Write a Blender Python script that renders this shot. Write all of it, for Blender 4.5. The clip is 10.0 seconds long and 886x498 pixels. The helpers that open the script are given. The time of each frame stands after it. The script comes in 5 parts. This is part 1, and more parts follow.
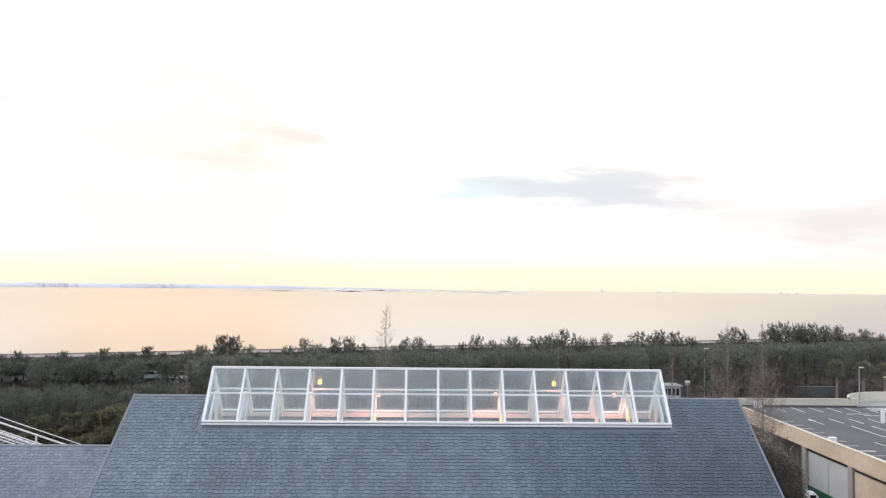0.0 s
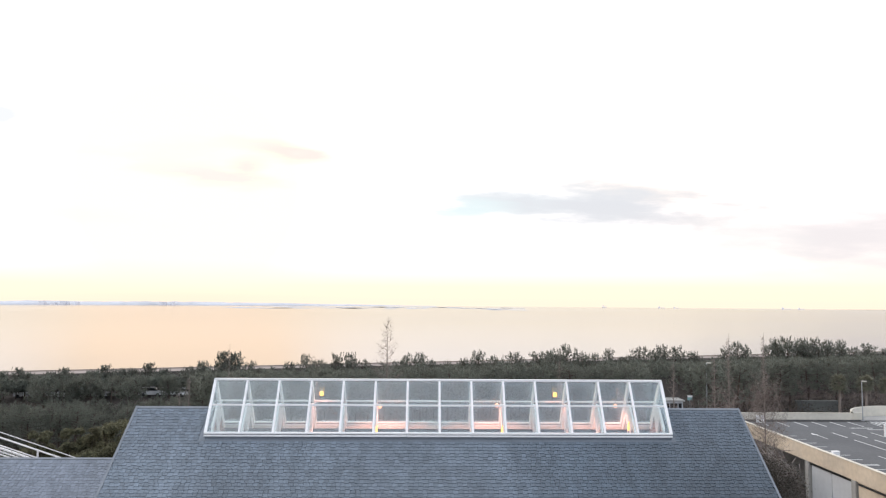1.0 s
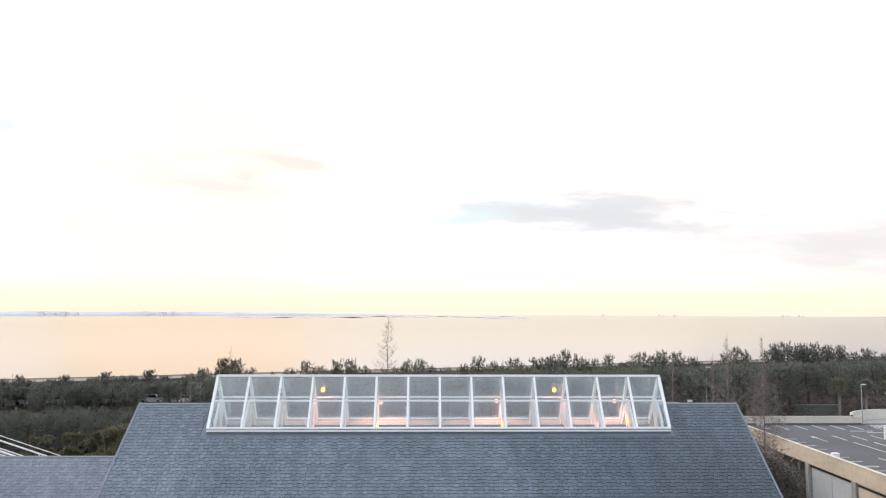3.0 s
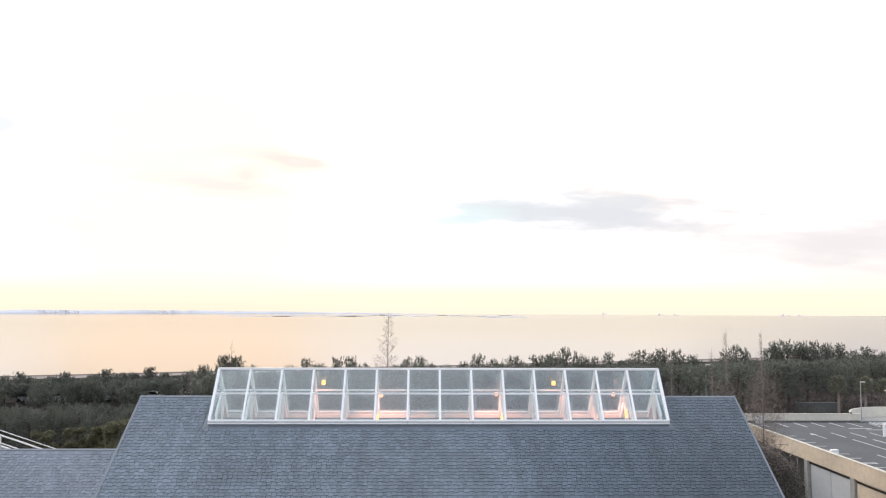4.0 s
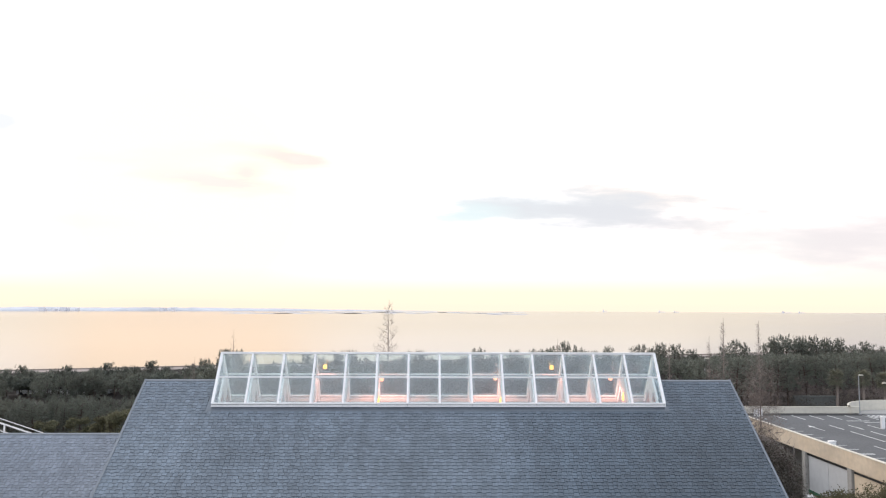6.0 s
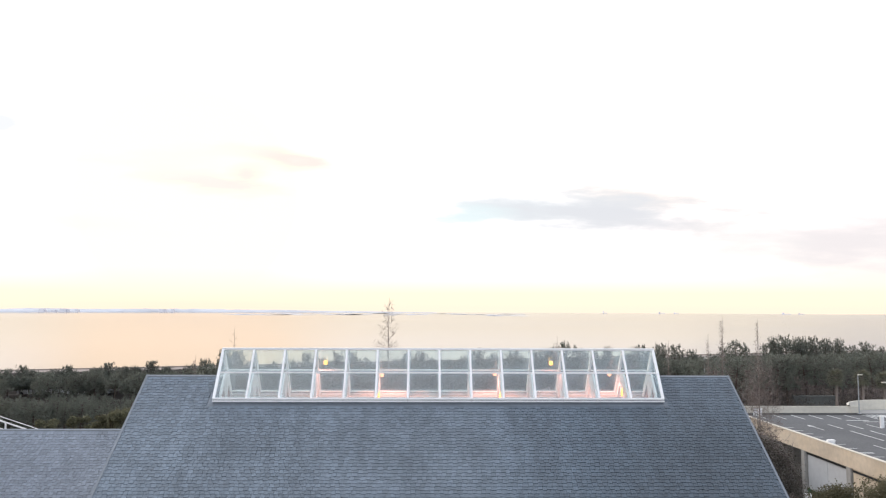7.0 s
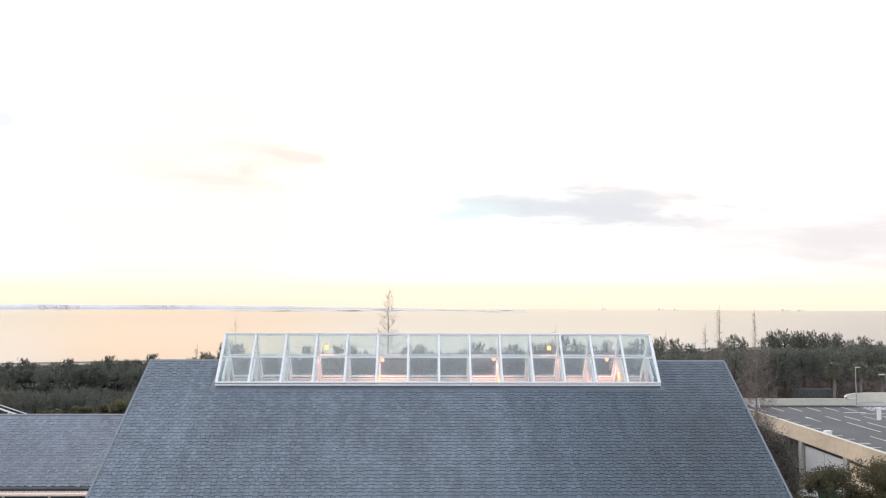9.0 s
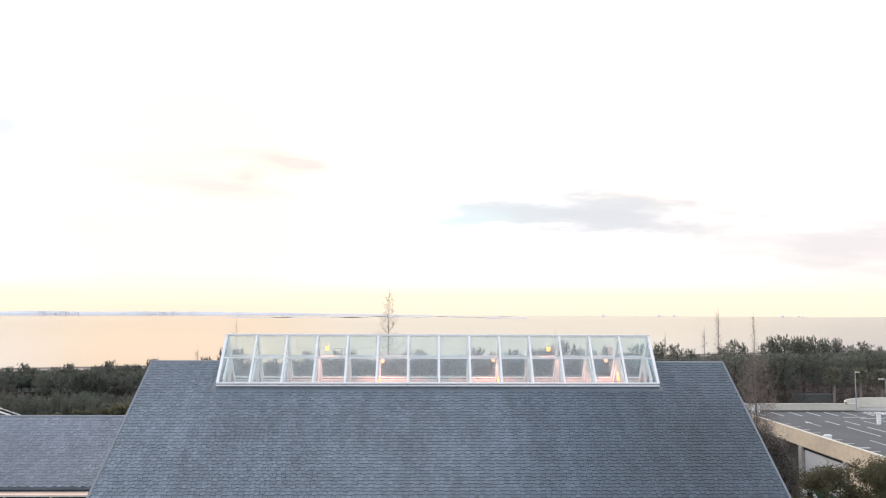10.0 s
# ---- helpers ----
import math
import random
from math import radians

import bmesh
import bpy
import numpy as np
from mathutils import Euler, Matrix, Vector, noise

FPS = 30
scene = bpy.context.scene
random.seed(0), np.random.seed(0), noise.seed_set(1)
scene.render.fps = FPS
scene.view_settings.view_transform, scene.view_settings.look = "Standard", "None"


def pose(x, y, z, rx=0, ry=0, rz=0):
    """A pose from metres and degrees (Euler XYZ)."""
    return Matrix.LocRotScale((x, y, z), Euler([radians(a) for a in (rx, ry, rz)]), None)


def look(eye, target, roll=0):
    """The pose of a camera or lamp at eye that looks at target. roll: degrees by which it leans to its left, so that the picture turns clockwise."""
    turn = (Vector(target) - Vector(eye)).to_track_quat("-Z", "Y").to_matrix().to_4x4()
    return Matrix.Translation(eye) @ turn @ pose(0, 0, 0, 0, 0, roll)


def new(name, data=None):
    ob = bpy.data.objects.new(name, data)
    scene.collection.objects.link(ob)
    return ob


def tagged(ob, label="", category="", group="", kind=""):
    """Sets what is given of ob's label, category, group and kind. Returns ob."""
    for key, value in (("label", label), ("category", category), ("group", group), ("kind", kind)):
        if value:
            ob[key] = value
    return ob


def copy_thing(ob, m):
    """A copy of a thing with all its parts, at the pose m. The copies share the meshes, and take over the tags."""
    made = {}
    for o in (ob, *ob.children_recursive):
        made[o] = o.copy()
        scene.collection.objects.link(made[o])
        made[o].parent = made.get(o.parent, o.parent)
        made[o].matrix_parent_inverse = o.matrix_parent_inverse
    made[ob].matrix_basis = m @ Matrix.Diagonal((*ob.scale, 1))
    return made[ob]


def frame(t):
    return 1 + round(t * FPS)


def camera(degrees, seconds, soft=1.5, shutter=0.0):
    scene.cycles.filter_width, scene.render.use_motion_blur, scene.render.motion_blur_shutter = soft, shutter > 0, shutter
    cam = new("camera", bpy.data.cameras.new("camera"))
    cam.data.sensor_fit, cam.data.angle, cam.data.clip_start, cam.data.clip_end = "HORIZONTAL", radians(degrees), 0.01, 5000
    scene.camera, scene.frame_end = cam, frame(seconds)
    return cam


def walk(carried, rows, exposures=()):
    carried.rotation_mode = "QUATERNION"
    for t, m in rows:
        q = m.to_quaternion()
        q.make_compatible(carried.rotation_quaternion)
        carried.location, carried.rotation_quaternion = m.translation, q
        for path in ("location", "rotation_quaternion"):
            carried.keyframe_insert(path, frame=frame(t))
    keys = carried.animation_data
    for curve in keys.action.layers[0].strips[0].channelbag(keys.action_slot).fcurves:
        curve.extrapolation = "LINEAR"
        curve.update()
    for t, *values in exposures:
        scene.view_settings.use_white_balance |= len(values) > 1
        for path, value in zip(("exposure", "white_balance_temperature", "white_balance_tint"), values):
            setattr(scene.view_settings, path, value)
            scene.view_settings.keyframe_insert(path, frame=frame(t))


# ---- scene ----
cam = camera(61.0, 10.0, 1.2)
PATH = [
    (0, (-1.111, -2.626, 31.648), (-1.062, -0.629, 31.7430), 0.6),
    (0.3, (-1.112, -2.704, 31.575), (-1.063, -0.707, 31.6552), 0.6),
    (0.5, (-1.113, -2.756, 31.526), (-1.064, -0.759, 31.6160), 0.6),
    (0.7, (-1.104, -2.800, 31.478), (-1.056, -0.804, 31.5880), 0.5),
    (1, (-1.09, -2.865, 31.407), (-1.045, -0.871, 31.5460), 0.4),
    (1.5, (-1.091, -2.986, 31.259), (-1.045, -0.996, 31.4490), 0.1),
    (2, (-1.074, -3.059, 31.126), (-1.029, -1.069, 31.3160), 0.1),
    (2.5, (-1.102, -3.121, 30.968), (-1.056, -1.129, 31.1440), 0.1),
    (3.8, (-1.106, -3.340, 30.634), (-1.060, -1.347, 30.7913), 0.2),
    (4, (-1.107, -3.374, 30.583), (-1.061, -1.381, 30.7430), 0.2),
    (4.5, (-1.093, -3.494, 30.46), (-1.047, -1.502, 30.6310), 0.2),
    (5, (-1.089, -3.599, 30.321), (-1.043, -1.606, 30.4870), 0.2),
    (5.5, (-1.082, -3.715, 30.164), (-1.037, -1.722, 30.3200), 0.2),
    (6.8, (-1.080, -3.977, 29.825), (-1.035, -1.983, 29.9766), 0.2),
    (7, (-1.08, -4.017, 29.773), (-1.035, -2.023, 29.9295), 0.2),
    (7.5, (-1.075, -4.101, 29.653), (-1.029, -2.108, 29.8160), 0.2),
    (8, (-1.084, -4.181, 29.534), (-1.039, -2.188, 29.6940), 0.2),
    (8.5, (-1.072, -4.322, 29.384), (-1.026, -2.329, 29.5390), 0.2),
    (9, (-1.081, -4.421, 29.26), (-1.035, -2.427, 29.4070), 0.2),
    (9.5, (-1.092, -4.479, 29.133), (-1.046, -2.486, 29.2890), 0.3),
    (10, (-1.082, -4.623, 29.01), (-1.036, -2.63, 29.1740), 0.2),
]
walk(cam, [(t, look(eye, target, roll)) for t, eye, target, roll in PATH])

# ---------------------------------------------------------------- world and sun
def world_sky():
    w = bpy.data.worlds.new("evening_sky")
    scene.world = w
    w.use_nodes = True
    nt = w.node_tree
    nt.nodes.clear()
    N, L = nt.nodes.new, nt.links.new

    def math_node(op, a, b=None, c=None):
        n = N("ShaderNodeMath")
        n.operation = op
        for i, v in enumerate((a, b, c)):
            if v is None:
                continue
            if isinstance(v, (int, float)):
                n.inputs[i].default_value = v
            else:
                L(v, n.inputs[i])
        return n.outputs[0]

    def mix(fac, a, b):
        n = N("ShaderNodeMix")
        n.data_type = "RGBA"
        if isinstance(fac, (int, float)):
            n.inputs[0].default_value = fac
        else:
            L(fac, n.inputs[0])
        for i, v in ((6, a), (7, b)):
            if isinstance(v, tuple):
                n.inputs[i].default_value = (*v, 1)
            else:
                L(v, n.inputs[i])
        return n.outputs[2]

    tc = N("ShaderNodeTexCoord")
    sep = N("ShaderNodeSeparateXYZ")
    L(tc.outputs["Generated"], sep.inputs[0])
    dx, dy, dz = sep.outputs
    # high thin veil of cloud: colour by height over the horizon, cooler away from the sea
    ramp = N("ShaderNodeValToRGB")
    L(dz, ramp.inputs[0])
    stops = SKY_STOPS
    el = ramp.color_ramp.elements
    while len(el) < len(stops):
        el.new(0.5)
    for e, (p, col) in zip(el, stops):
        e.position, e.color = p, (*col, 1)
    back = N("ShaderNodeMapRange")
    L(dy, back.inputs[0])
    back.inputs[1].default_value, back.inputs[2].default_value = -0.3, 0.35
    side = N("ShaderNodeMapRange")
    L(dx, side.inputs[0])
    side.inputs[1].default_value, side.inputs[2].default_value = -0.6, 0.6
    veil = mix(back.outputs[0], mix(side.outputs[0], SKY_LEFT, SKY_RIGHT), ramp.outputs[0])
    # warm glow low over the sea, set apart from the sun to tint the water
    az = SUN_AZ
    sx, sy, sz = math.sin(GLOW_AZ), math.cos(GLOW_AZ), 0.14
    dot = math_node("ADD", math_node("ADD", math_node("MULTIPLY", dx, sx), math_node("MULTIPLY", dy, sy)), math_node("MULTIPLY", dz, sz))
    glow = math_node("POWER", math_node("MAXIMUM", dot, 0.0), GLOW_POWER)
    g = N("ShaderNodeMix")
    g.data_type = "RGBA"
    L(math_node("MULTIPLY", glow, 0.9), g.inputs[0])
    L(veil, g.inputs[6])
    rise = N("ShaderNodeMapRange")
    L(dz, rise.inputs[0])
    rise.inputs[1].default_value, rise.inputs[2].default_value = 0.004, 0.05
    L(mix(rise.outputs[0], GLOW, GLOW_HIGH), g.inputs[7])
    sky_col = g.outputs[2]
    # clouds, by slope across and up from the view towards the sea
    ysafe = math_node("MAXIMUM", dy, 0.05)
    u, v = math_node("DIVIDE", dx, ysafe), math_node("DIVIDE", dz, ysafe)
    uv = N("ShaderNodeCombineXYZ")
    L(u, uv.inputs[0])
    L(v, uv.inputs[1])
    stretch = N("ShaderNodeMapping")
    L(uv.outputs[0], stretch.inputs[0])
    stretch.inputs["Scale"].default_value = (9, 42, 1)
    noi = N("ShaderNodeTexNoise")
    L(stretch.outputs[0], noi.inputs["Vector"])
    noi.inputs["Scale"].default_value, noi.inputs["Detail"].default_value, noi.inputs["Roughness"].default_value = 1.0, 5.0, 0.55
    for cu, cv, hu, hv, tilt, col, dens, ragged in CLOUDS:
        du, dv = math_node("SUBTRACT", u, cu), math_node("SUBTRACT", v, cv)
        dv = math_node("SUBTRACT", dv, math_node("MULTIPLY", du, tilt))
        r = math_node("SQRT", math_node("ADD", math_node("POWER", math_node("DIVIDE", du, hu), 2.0), math_node("POWER", math_node("DIVIDE", dv, hv), 2.0)))
        m = math_node("ADD", math_node("SUBTRACT", 1.0, r), math_node("MULTIPLY", math_node("SUBTRACT", noi.outputs[0], 0.5), ragged * 1.6))
        soft = N("ShaderNodeMapRange")
        soft.interpolation_type = "SMOOTHSTEP"
        L(m, soft.inputs[0])
        soft.inputs[1].default_value, soft.inputs[2].default_value = -0.1, 0.9
        m = math_node("MULTIPLY", soft.outputs[0], dens)
        front = math_node("GREATER_THAN", dy, 0.1)
        sky_col = mix(math_node("MULTIPLY", m, front), sky_col, col)
    # clear-sky light above the veil
    sky = N("ShaderNodeTexSky")
    sky.sky_type, sky.sun_disc = "NISHITA", False
    sky.sun_elevation, sky.sun_rotation = SUN_EL, az
    add = N("ShaderNodeMix")
    add.data_type, add.blend_type = "RGBA", "ADD"
    add.inputs[0].default_value = 1.0
    scale = N("ShaderNodeVectorMath")
    scale.operation = "SCALE"
    L(sky_col, scale.inputs[0])
    scale.inputs["Scale"].default_value = 10.0
    thin = N("ShaderNodeVectorMath")
    thin.operation = "SCALE"
    L(sky.outputs[0], thin.inputs[0])
    thin.inputs["Scale"].default_value = CLEAR_SHARE
    L(scale.outputs[0], add.inputs[6])
    L(thin.outputs[0], add.inputs[7])
    bg = N("ShaderNodeBackground")
    L(add.outputs[2], bg.inputs[0])
    bg.inputs[1].default_value = 0.1
    out = N("ShaderNodeOutputWorld")
    L(bg.outputs[0], out.inputs[0])


SUN_EL, SUN_AZ = radians(7.0), radians(-78.0)
SKY_STOPS = [(0.0, (1.12, 0.97, 0.78)), (0.02, (1.22, 1.06, 0.8)), (0.06, (1.62, 1.46, 1.32)), (0.1, (1.68, 1.52, 1.46)), (0.4, (1.55, 1.48, 1.46)), (1.0, (1.3, 1.38, 1.52))]
SKY_LEFT, SKY_RIGHT = (1.7, 1.76, 1.88), (0.7, 0.85, 1.12)
GLOW, GLOW_HIGH = (1.14, 0.94, 0.75), (1.72, 1.32, 0.98)
GLOW_POWER, GLOW_AZ = 95.0, radians(-17.5)
CLEAR_SHARE = 0.06
CLOUDS = [
    (0.283, 0.145, 0.185, 0.036, -0.10, (0.97, 0.885, 0.85), 0.95, 1.2),
    (0.150, 0.132, 0.240, 0.044, -0.02, (0.8, 0.855, 0.9), 0.96, 0.95),
    (0.242, 0.127, 0.190, 0.032, -0.03, (0.79, 0.8, 0.845), 0.96, 1.2),
    (0.050, 0.122, 0.078, 0.019, 0.00, (0.84, 0.95, 0.98), 0.95, 1.3),
    (0.585, 0.088, 0.330, 0.076, -0.02, (0.885, 0.835, 0.855), 0.97, 0.55),
    (0.440, 0.094, 0.100, 0.036, -0.12, (0.93, 0.91, 0.91), 0.6, 1.0),
    (-0.187, 0.199, 0.111, 0.019, -0.14, (0.975, 0.86, 0.81), 0.95, 1.0),
    (-0.296, 0.168, 0.137, 0.019, -0.13, (0.97, 0.89, 0.86), 0.92, 1.2),
    (-0.241, 0.179, 0.036, 0.022, 0.00, (0.985, 0.87, 0.83), 0.90, 1.0),
    (-0.318, 0.196, 0.137, 0.029, 0.05, (1.02, 1.0, 0.935), 0.85, 1.4),
    (-0.562, 0.243, 0.050, 0.026, 0.00, (0.86, 0.9, 0.97), 0.90, 1.2),
    (-0.476, 0.112, 0.158, 0.016, -0.10, (1.0, 1.0, 0.945), 0.80, 1.4),
]
world_sky()
sun = new("sun", bpy.data.lights.new("sun", "SUN"))
sun.data.energy, sun.data.angle, sun.data.color = 0.5, radians(15), (1.0, 0.78, 0.55)
sun.matrix_world = look((0, 0, 0), (-math.sin(SUN_AZ) * math.cos(SUN_EL), -math.cos(SUN_AZ) * math.cos(SUN_EL), -math.sin(SUN_EL)))


# ---------------------------------------------------------------- materials
def material(name, col, rough=0.7, metal=0.0, fine=(12.0, 0.15), broad=(0.6, 0.12), bump=(0.0, 20.0), island=0.0, piece=0.0, spec=0.5, stretch=(1, 1, 1), second=None):
    """A surface with fine and broad variation of its colour, relief, and a share of variation piece by piece."""
    m = bpy.data.materials.new(name)
    m.use_nodes = True
    nt = m.node_tree
    N, L = nt.nodes.new, nt.links.new
    b = nt.nodes["Principled BSDF"]
    b.inputs["Roughness"].default_value, b.inputs["Metallic"].default_value, b.inputs["Specular IOR Level"].default_value = rough, metal, spec
    geo = N("ShaderNodeNewGeometry")
    mp = N("ShaderNodeMapping")
    mp.inputs["Scale"].default_value = stretch
    L(geo.outputs["Position"], mp.inputs[0])

    def noisy(scale, detail=4.0):
        n = N("ShaderNodeTexNoise")
        n.inputs["Scale"].default_value, n.inputs["Detail"].default_value = scale, detail
        L(mp.outputs[0], n.inputs["Vector"])
        return n.outputs[0]

    def swing(value, amount):
        r = N("ShaderNodeMapRange")
        L(value, r.inputs[0])
        r.inputs[1].default_value, r.inputs[2].default_value = 0.25, 0.75
        r.inputs[3].default_value, r.inputs[4].default_value = 1 - amount, 1 + amount
        return r.outputs[0]

    def times(a, c):
        n = N("ShaderNodeMath")
        n.operation = "MULTIPLY"
        L(a, n.inputs[0])
        L(c, n.inputs[1])
        return n.outputs[0]

    fine_noise = noisy(fine[0], 6.0)
    value = times(swing(fine_noise, fine[1]), swing(noisy(broad[0]), broad[1]))
    if island or piece:
        oi = N("ShaderNodeObjectInfo")
        sm = N("ShaderNodeMath")
        sm.operation = "ADD"
        L(oi.outputs["Random"], sm.inputs[0])
        L(geo.outputs["Random Per Island"], sm.inputs[1])
        fr = N("ShaderNodeMath")
        fr.operation = "FRACT"
        L(sm.outputs[0], fr.inputs[0])
        rr = N("ShaderNodeMapRange")
        L(fr.outputs[0], rr.inputs[0])
        k = max(island, piece)
        rr.inputs[3].default_value, rr.inputs[4].default_value = 1 - k, 1 + k
        value = times(value, rr.outputs[0])
    base = N("ShaderNodeMix")
    base.data_type = "RGBA"
    base.inputs[6].default_value, base.inputs[7].default_value = (*col, 1), (*(second or col), 1)
    L(noisy(broad[0] * 2.3), base.inputs[0])
    sc = N("ShaderNodeVectorMath")
    sc.operation = "SCALE"
    L(base.outputs[2], sc.inputs[0])
    L(value, sc.inputs["Scale"])
    L(sc.outputs[0], b.inputs["Base Color"])
    if bump[0]:
        bn = N("ShaderNodeBump")
        bn.inputs["Strength"].default_value, bn.inputs["Distance"].default_value = bump[0], 0.05
        L(noisy(bump[1], 5.0), bn.inputs["Height"])
        L(bn.outputs[0], b.inputs["Normal"])
    return m


def glowing(name, col, strength):
    m = bpy.data.materials.new(name)
    m.use_nodes = True
    b = m.node_tree.nodes["Principled BSDF"]
    b.inputs["Base Color"].default_value = (*col, 1)
    b.inputs["Emission Color"].default_value, b.inputs["Emission Strength"].default_value = (*col, 1), strength
    return m


def glazing(name, tint, gloss=0.9):
    m = bpy.data.materials.new(name)
    m.use_nodes = True
    nt = m.node_tree
    nt.nodes.clear()
    N, L = nt.nodes.new, nt.links.new
    out, mx, tr, gl, fr = N("ShaderNodeOutputMaterial"), N("ShaderNodeMixShader"), N("ShaderNodeBsdfTransparent"), N("ShaderNodeBsdfGlossy"), N("ShaderNodeLayerWeight")
    tr.inputs[0].default_value = (*tint, 1)
    gl.inputs["Color"].default_value, gl.inputs["Roughness"].default_value = (gloss, gloss, gloss, 1), 0.03
    fr.inputs[0].default_value = 0.5
    steep, share = N("ShaderNodeMath"), N("ShaderNodeMath")
    steep.operation, share.operation = "POWER", "MULTIPLY_ADD"
    L(fr.outputs["Facing"], steep.inputs[0])
    steep.inputs[1].default_value = 5.0
    L(steep.outputs[0], share.inputs[0])
    share.inputs[1].default_value, share.inputs[2].default_value = 0.9, 0.085
    L(share.outputs[0], mx.inputs[0])
    L(tr.outputs[0], mx.inputs[1])
    L(gl.outputs[0], mx.inputs[2])
    # film of dust and dried rain on the pane
    geo, no, amt, dust, film = N("ShaderNodeNewGeometry"), N("ShaderNodeTexNoise"), N("ShaderNodeMapRange"), N("ShaderNodeBsdfDiffuse"), N("ShaderNodeMixShader")
    L(geo.outputs["Position"], no.inputs["Vector"])
    no.inputs["Scale"].default_value, no.inputs["Detail"].default_value = 1.6, 5.0
    L(no.outputs[0], amt.inputs[0])
    amt.inputs[1].default_value, amt.inputs[2].default_value = 0.35, 0.7
    amt.inputs[3].default_value, amt.inputs[4].default_value = 0.005, 0.05
    dust.inputs[0].default_value = (0.62, 0.7, 0.74, 1)
    # the dust gathers along the rims of each pane
    tc, off, size, sp, far, rim, both = N("ShaderNodeTexCoord"), N("ShaderNodeVectorMath"), N("ShaderNodeVectorMath"), N("ShaderNodeSeparateXYZ"), N("ShaderNodeMath"), N("ShaderNodeMapRange"), N("ShaderNodeMath")
    off.operation, size.operation, far.operation, both.operation = "SUBTRACT", "ABSOLUTE", "MAXIMUM", "ADD"
    L(tc.outputs["Generated"], off.inputs[0])
    off.inputs[1].default_value = (0.5, 0.5, 0.5)
    L(off.outputs[0], size.inputs[0])
    L(size.outputs[0], sp.inputs[0])
    L(sp.outputs[0], far.inputs[0])
    L(sp.outputs[2], far.inputs[1])
    rim.interpolation_type = "SMOOTHSTEP"
    L(far.outputs[0], rim.inputs[0])
    rim.inputs[1].default_value, rim.inputs[2].default_value = 0.36, 0.5
    rim.inputs[3].default_value, rim.inputs[4].default_value = 0.0, 0.07
    L(amt.outputs[0], both.inputs[0])
    L(rim.outputs[0], both.inputs[1])
    L(both.outputs[0], film.inputs[0])
    L(mx.outputs[0], film.inputs[1])
    L(dust.outputs[0], film.inputs[2])
    L(film.outputs[0], out.inputs[0])
    return m


def sea_surface():
    m = material("sea_water", (0.15, 0.128, 0.132), rough=0.6, spec=0.0, fine=(0.02, 0.1), broad=(0.002, 0.1))
    nt = m.node_tree
    N, L = nt.nodes.new, nt.links.new
    b = nt.nodes["Principled BSDF"]
    b.inputs["IOR"].default_value = 1.333
    geo = N("ShaderNodeNewGeometry")
    mp = N("ShaderNodeMapping")
    mp.inputs["Scale"].default_value = (0.35, 1.0, 1.0)
    L(geo.outputs["Position"], mp.inputs[0])
    n1 = N("ShaderNodeTexNoise")
    n1.inputs["Scale"].default_value, n1.inputs["Detail"].default_value = 0.12, 6.0
    L(mp.outputs[0], n1.inputs["Vector"])
    bn = N("ShaderNodeBump")
    bn.inputs["Strength"].default_value, bn.inputs["Distance"].default_value = 0.18, 0.6
    L(n1.outputs[0], bn.inputs["Height"])
    L(bn.outputs[0], b.inputs["Normal"])
    # cat's-paws: long bands of calmer and of ruffled water
    mp2, n2, rr = N("ShaderNodeMapping"), N("ShaderNodeTexNoise"), N("ShaderNodeMapRange")
    mp2.inputs["Scale"].default_value = (0.0012, 0.005, 1.0)
    L(geo.outputs["Position"], mp2.inputs[0])
    L(mp2.outputs[0], n2.inputs["Vector"])
    n2.inputs["Scale"].default_value, n2.inputs["Detail"].default_value = 1.0, 5.0
    L(n2.outputs[0], rr.inputs[0])
    rr.inputs[1].default_value, rr.inputs[2].default_value = 0.3, 0.7
    rr.inputs[3].default_value, rr.inputs[4].default_value = 0.085, 0.125
    # a good half of the sky's light comes back off the rippled surface, the rest from the water's body
    gl, mx = N("ShaderNodeBsdfGlossy"), N("ShaderNodeMixShader")
    L(rr.outputs[0], gl.inputs["Roughness"])
    L(bn.outputs[0], gl.inputs["Normal"])
    lw, pw, sh = N("ShaderNodeLayerWeight"), N("ShaderNodeMath"), N("ShaderNodeMath")
    pw.operation, sh.operation = "POWER", "MULTIPLY_ADD"
    L(lw.outputs["Facing"], pw.inputs[0])
    pw.inputs[1].default_value = 20.0
    L(pw.outputs[0], sh.inputs[0])
    sh.inputs[1].default_value, sh.inputs[2].default_value = 0.42, 0.565
    L(sh.outputs[0], mx.inputs[0])
    L(b.outputs[0], mx.inputs[1])
    L(gl.outputs[0], mx.inputs[2])
    L(mx.outputs[0], nt.nodes["Material Output"].inputs[0])
    return m


def backlit(m, share):
    """Leaves let a share of the light through."""
    nt = m.node_tree
    N, L = nt.nodes.new, nt.links.new
    b = nt.nodes["Principled BSDF"]
    col = b.inputs["Base Color"].links[0].from_socket
    tr, sc, both = N("ShaderNodeBsdfTranslucent"), N("ShaderNodeVectorMath"), N("ShaderNodeAddShader")
    sc.operation = "SCALE"
    L(col, sc.inputs[0])
    sc.inputs["Scale"].default_value = share
    L(sc.outputs[0], tr.inputs[0])
    L(b.outputs[0], both.inputs[0])
    L(tr.outputs[0], both.inputs[1])
    L(both.outputs[0], nt.nodes["Material Output"].inputs[0])



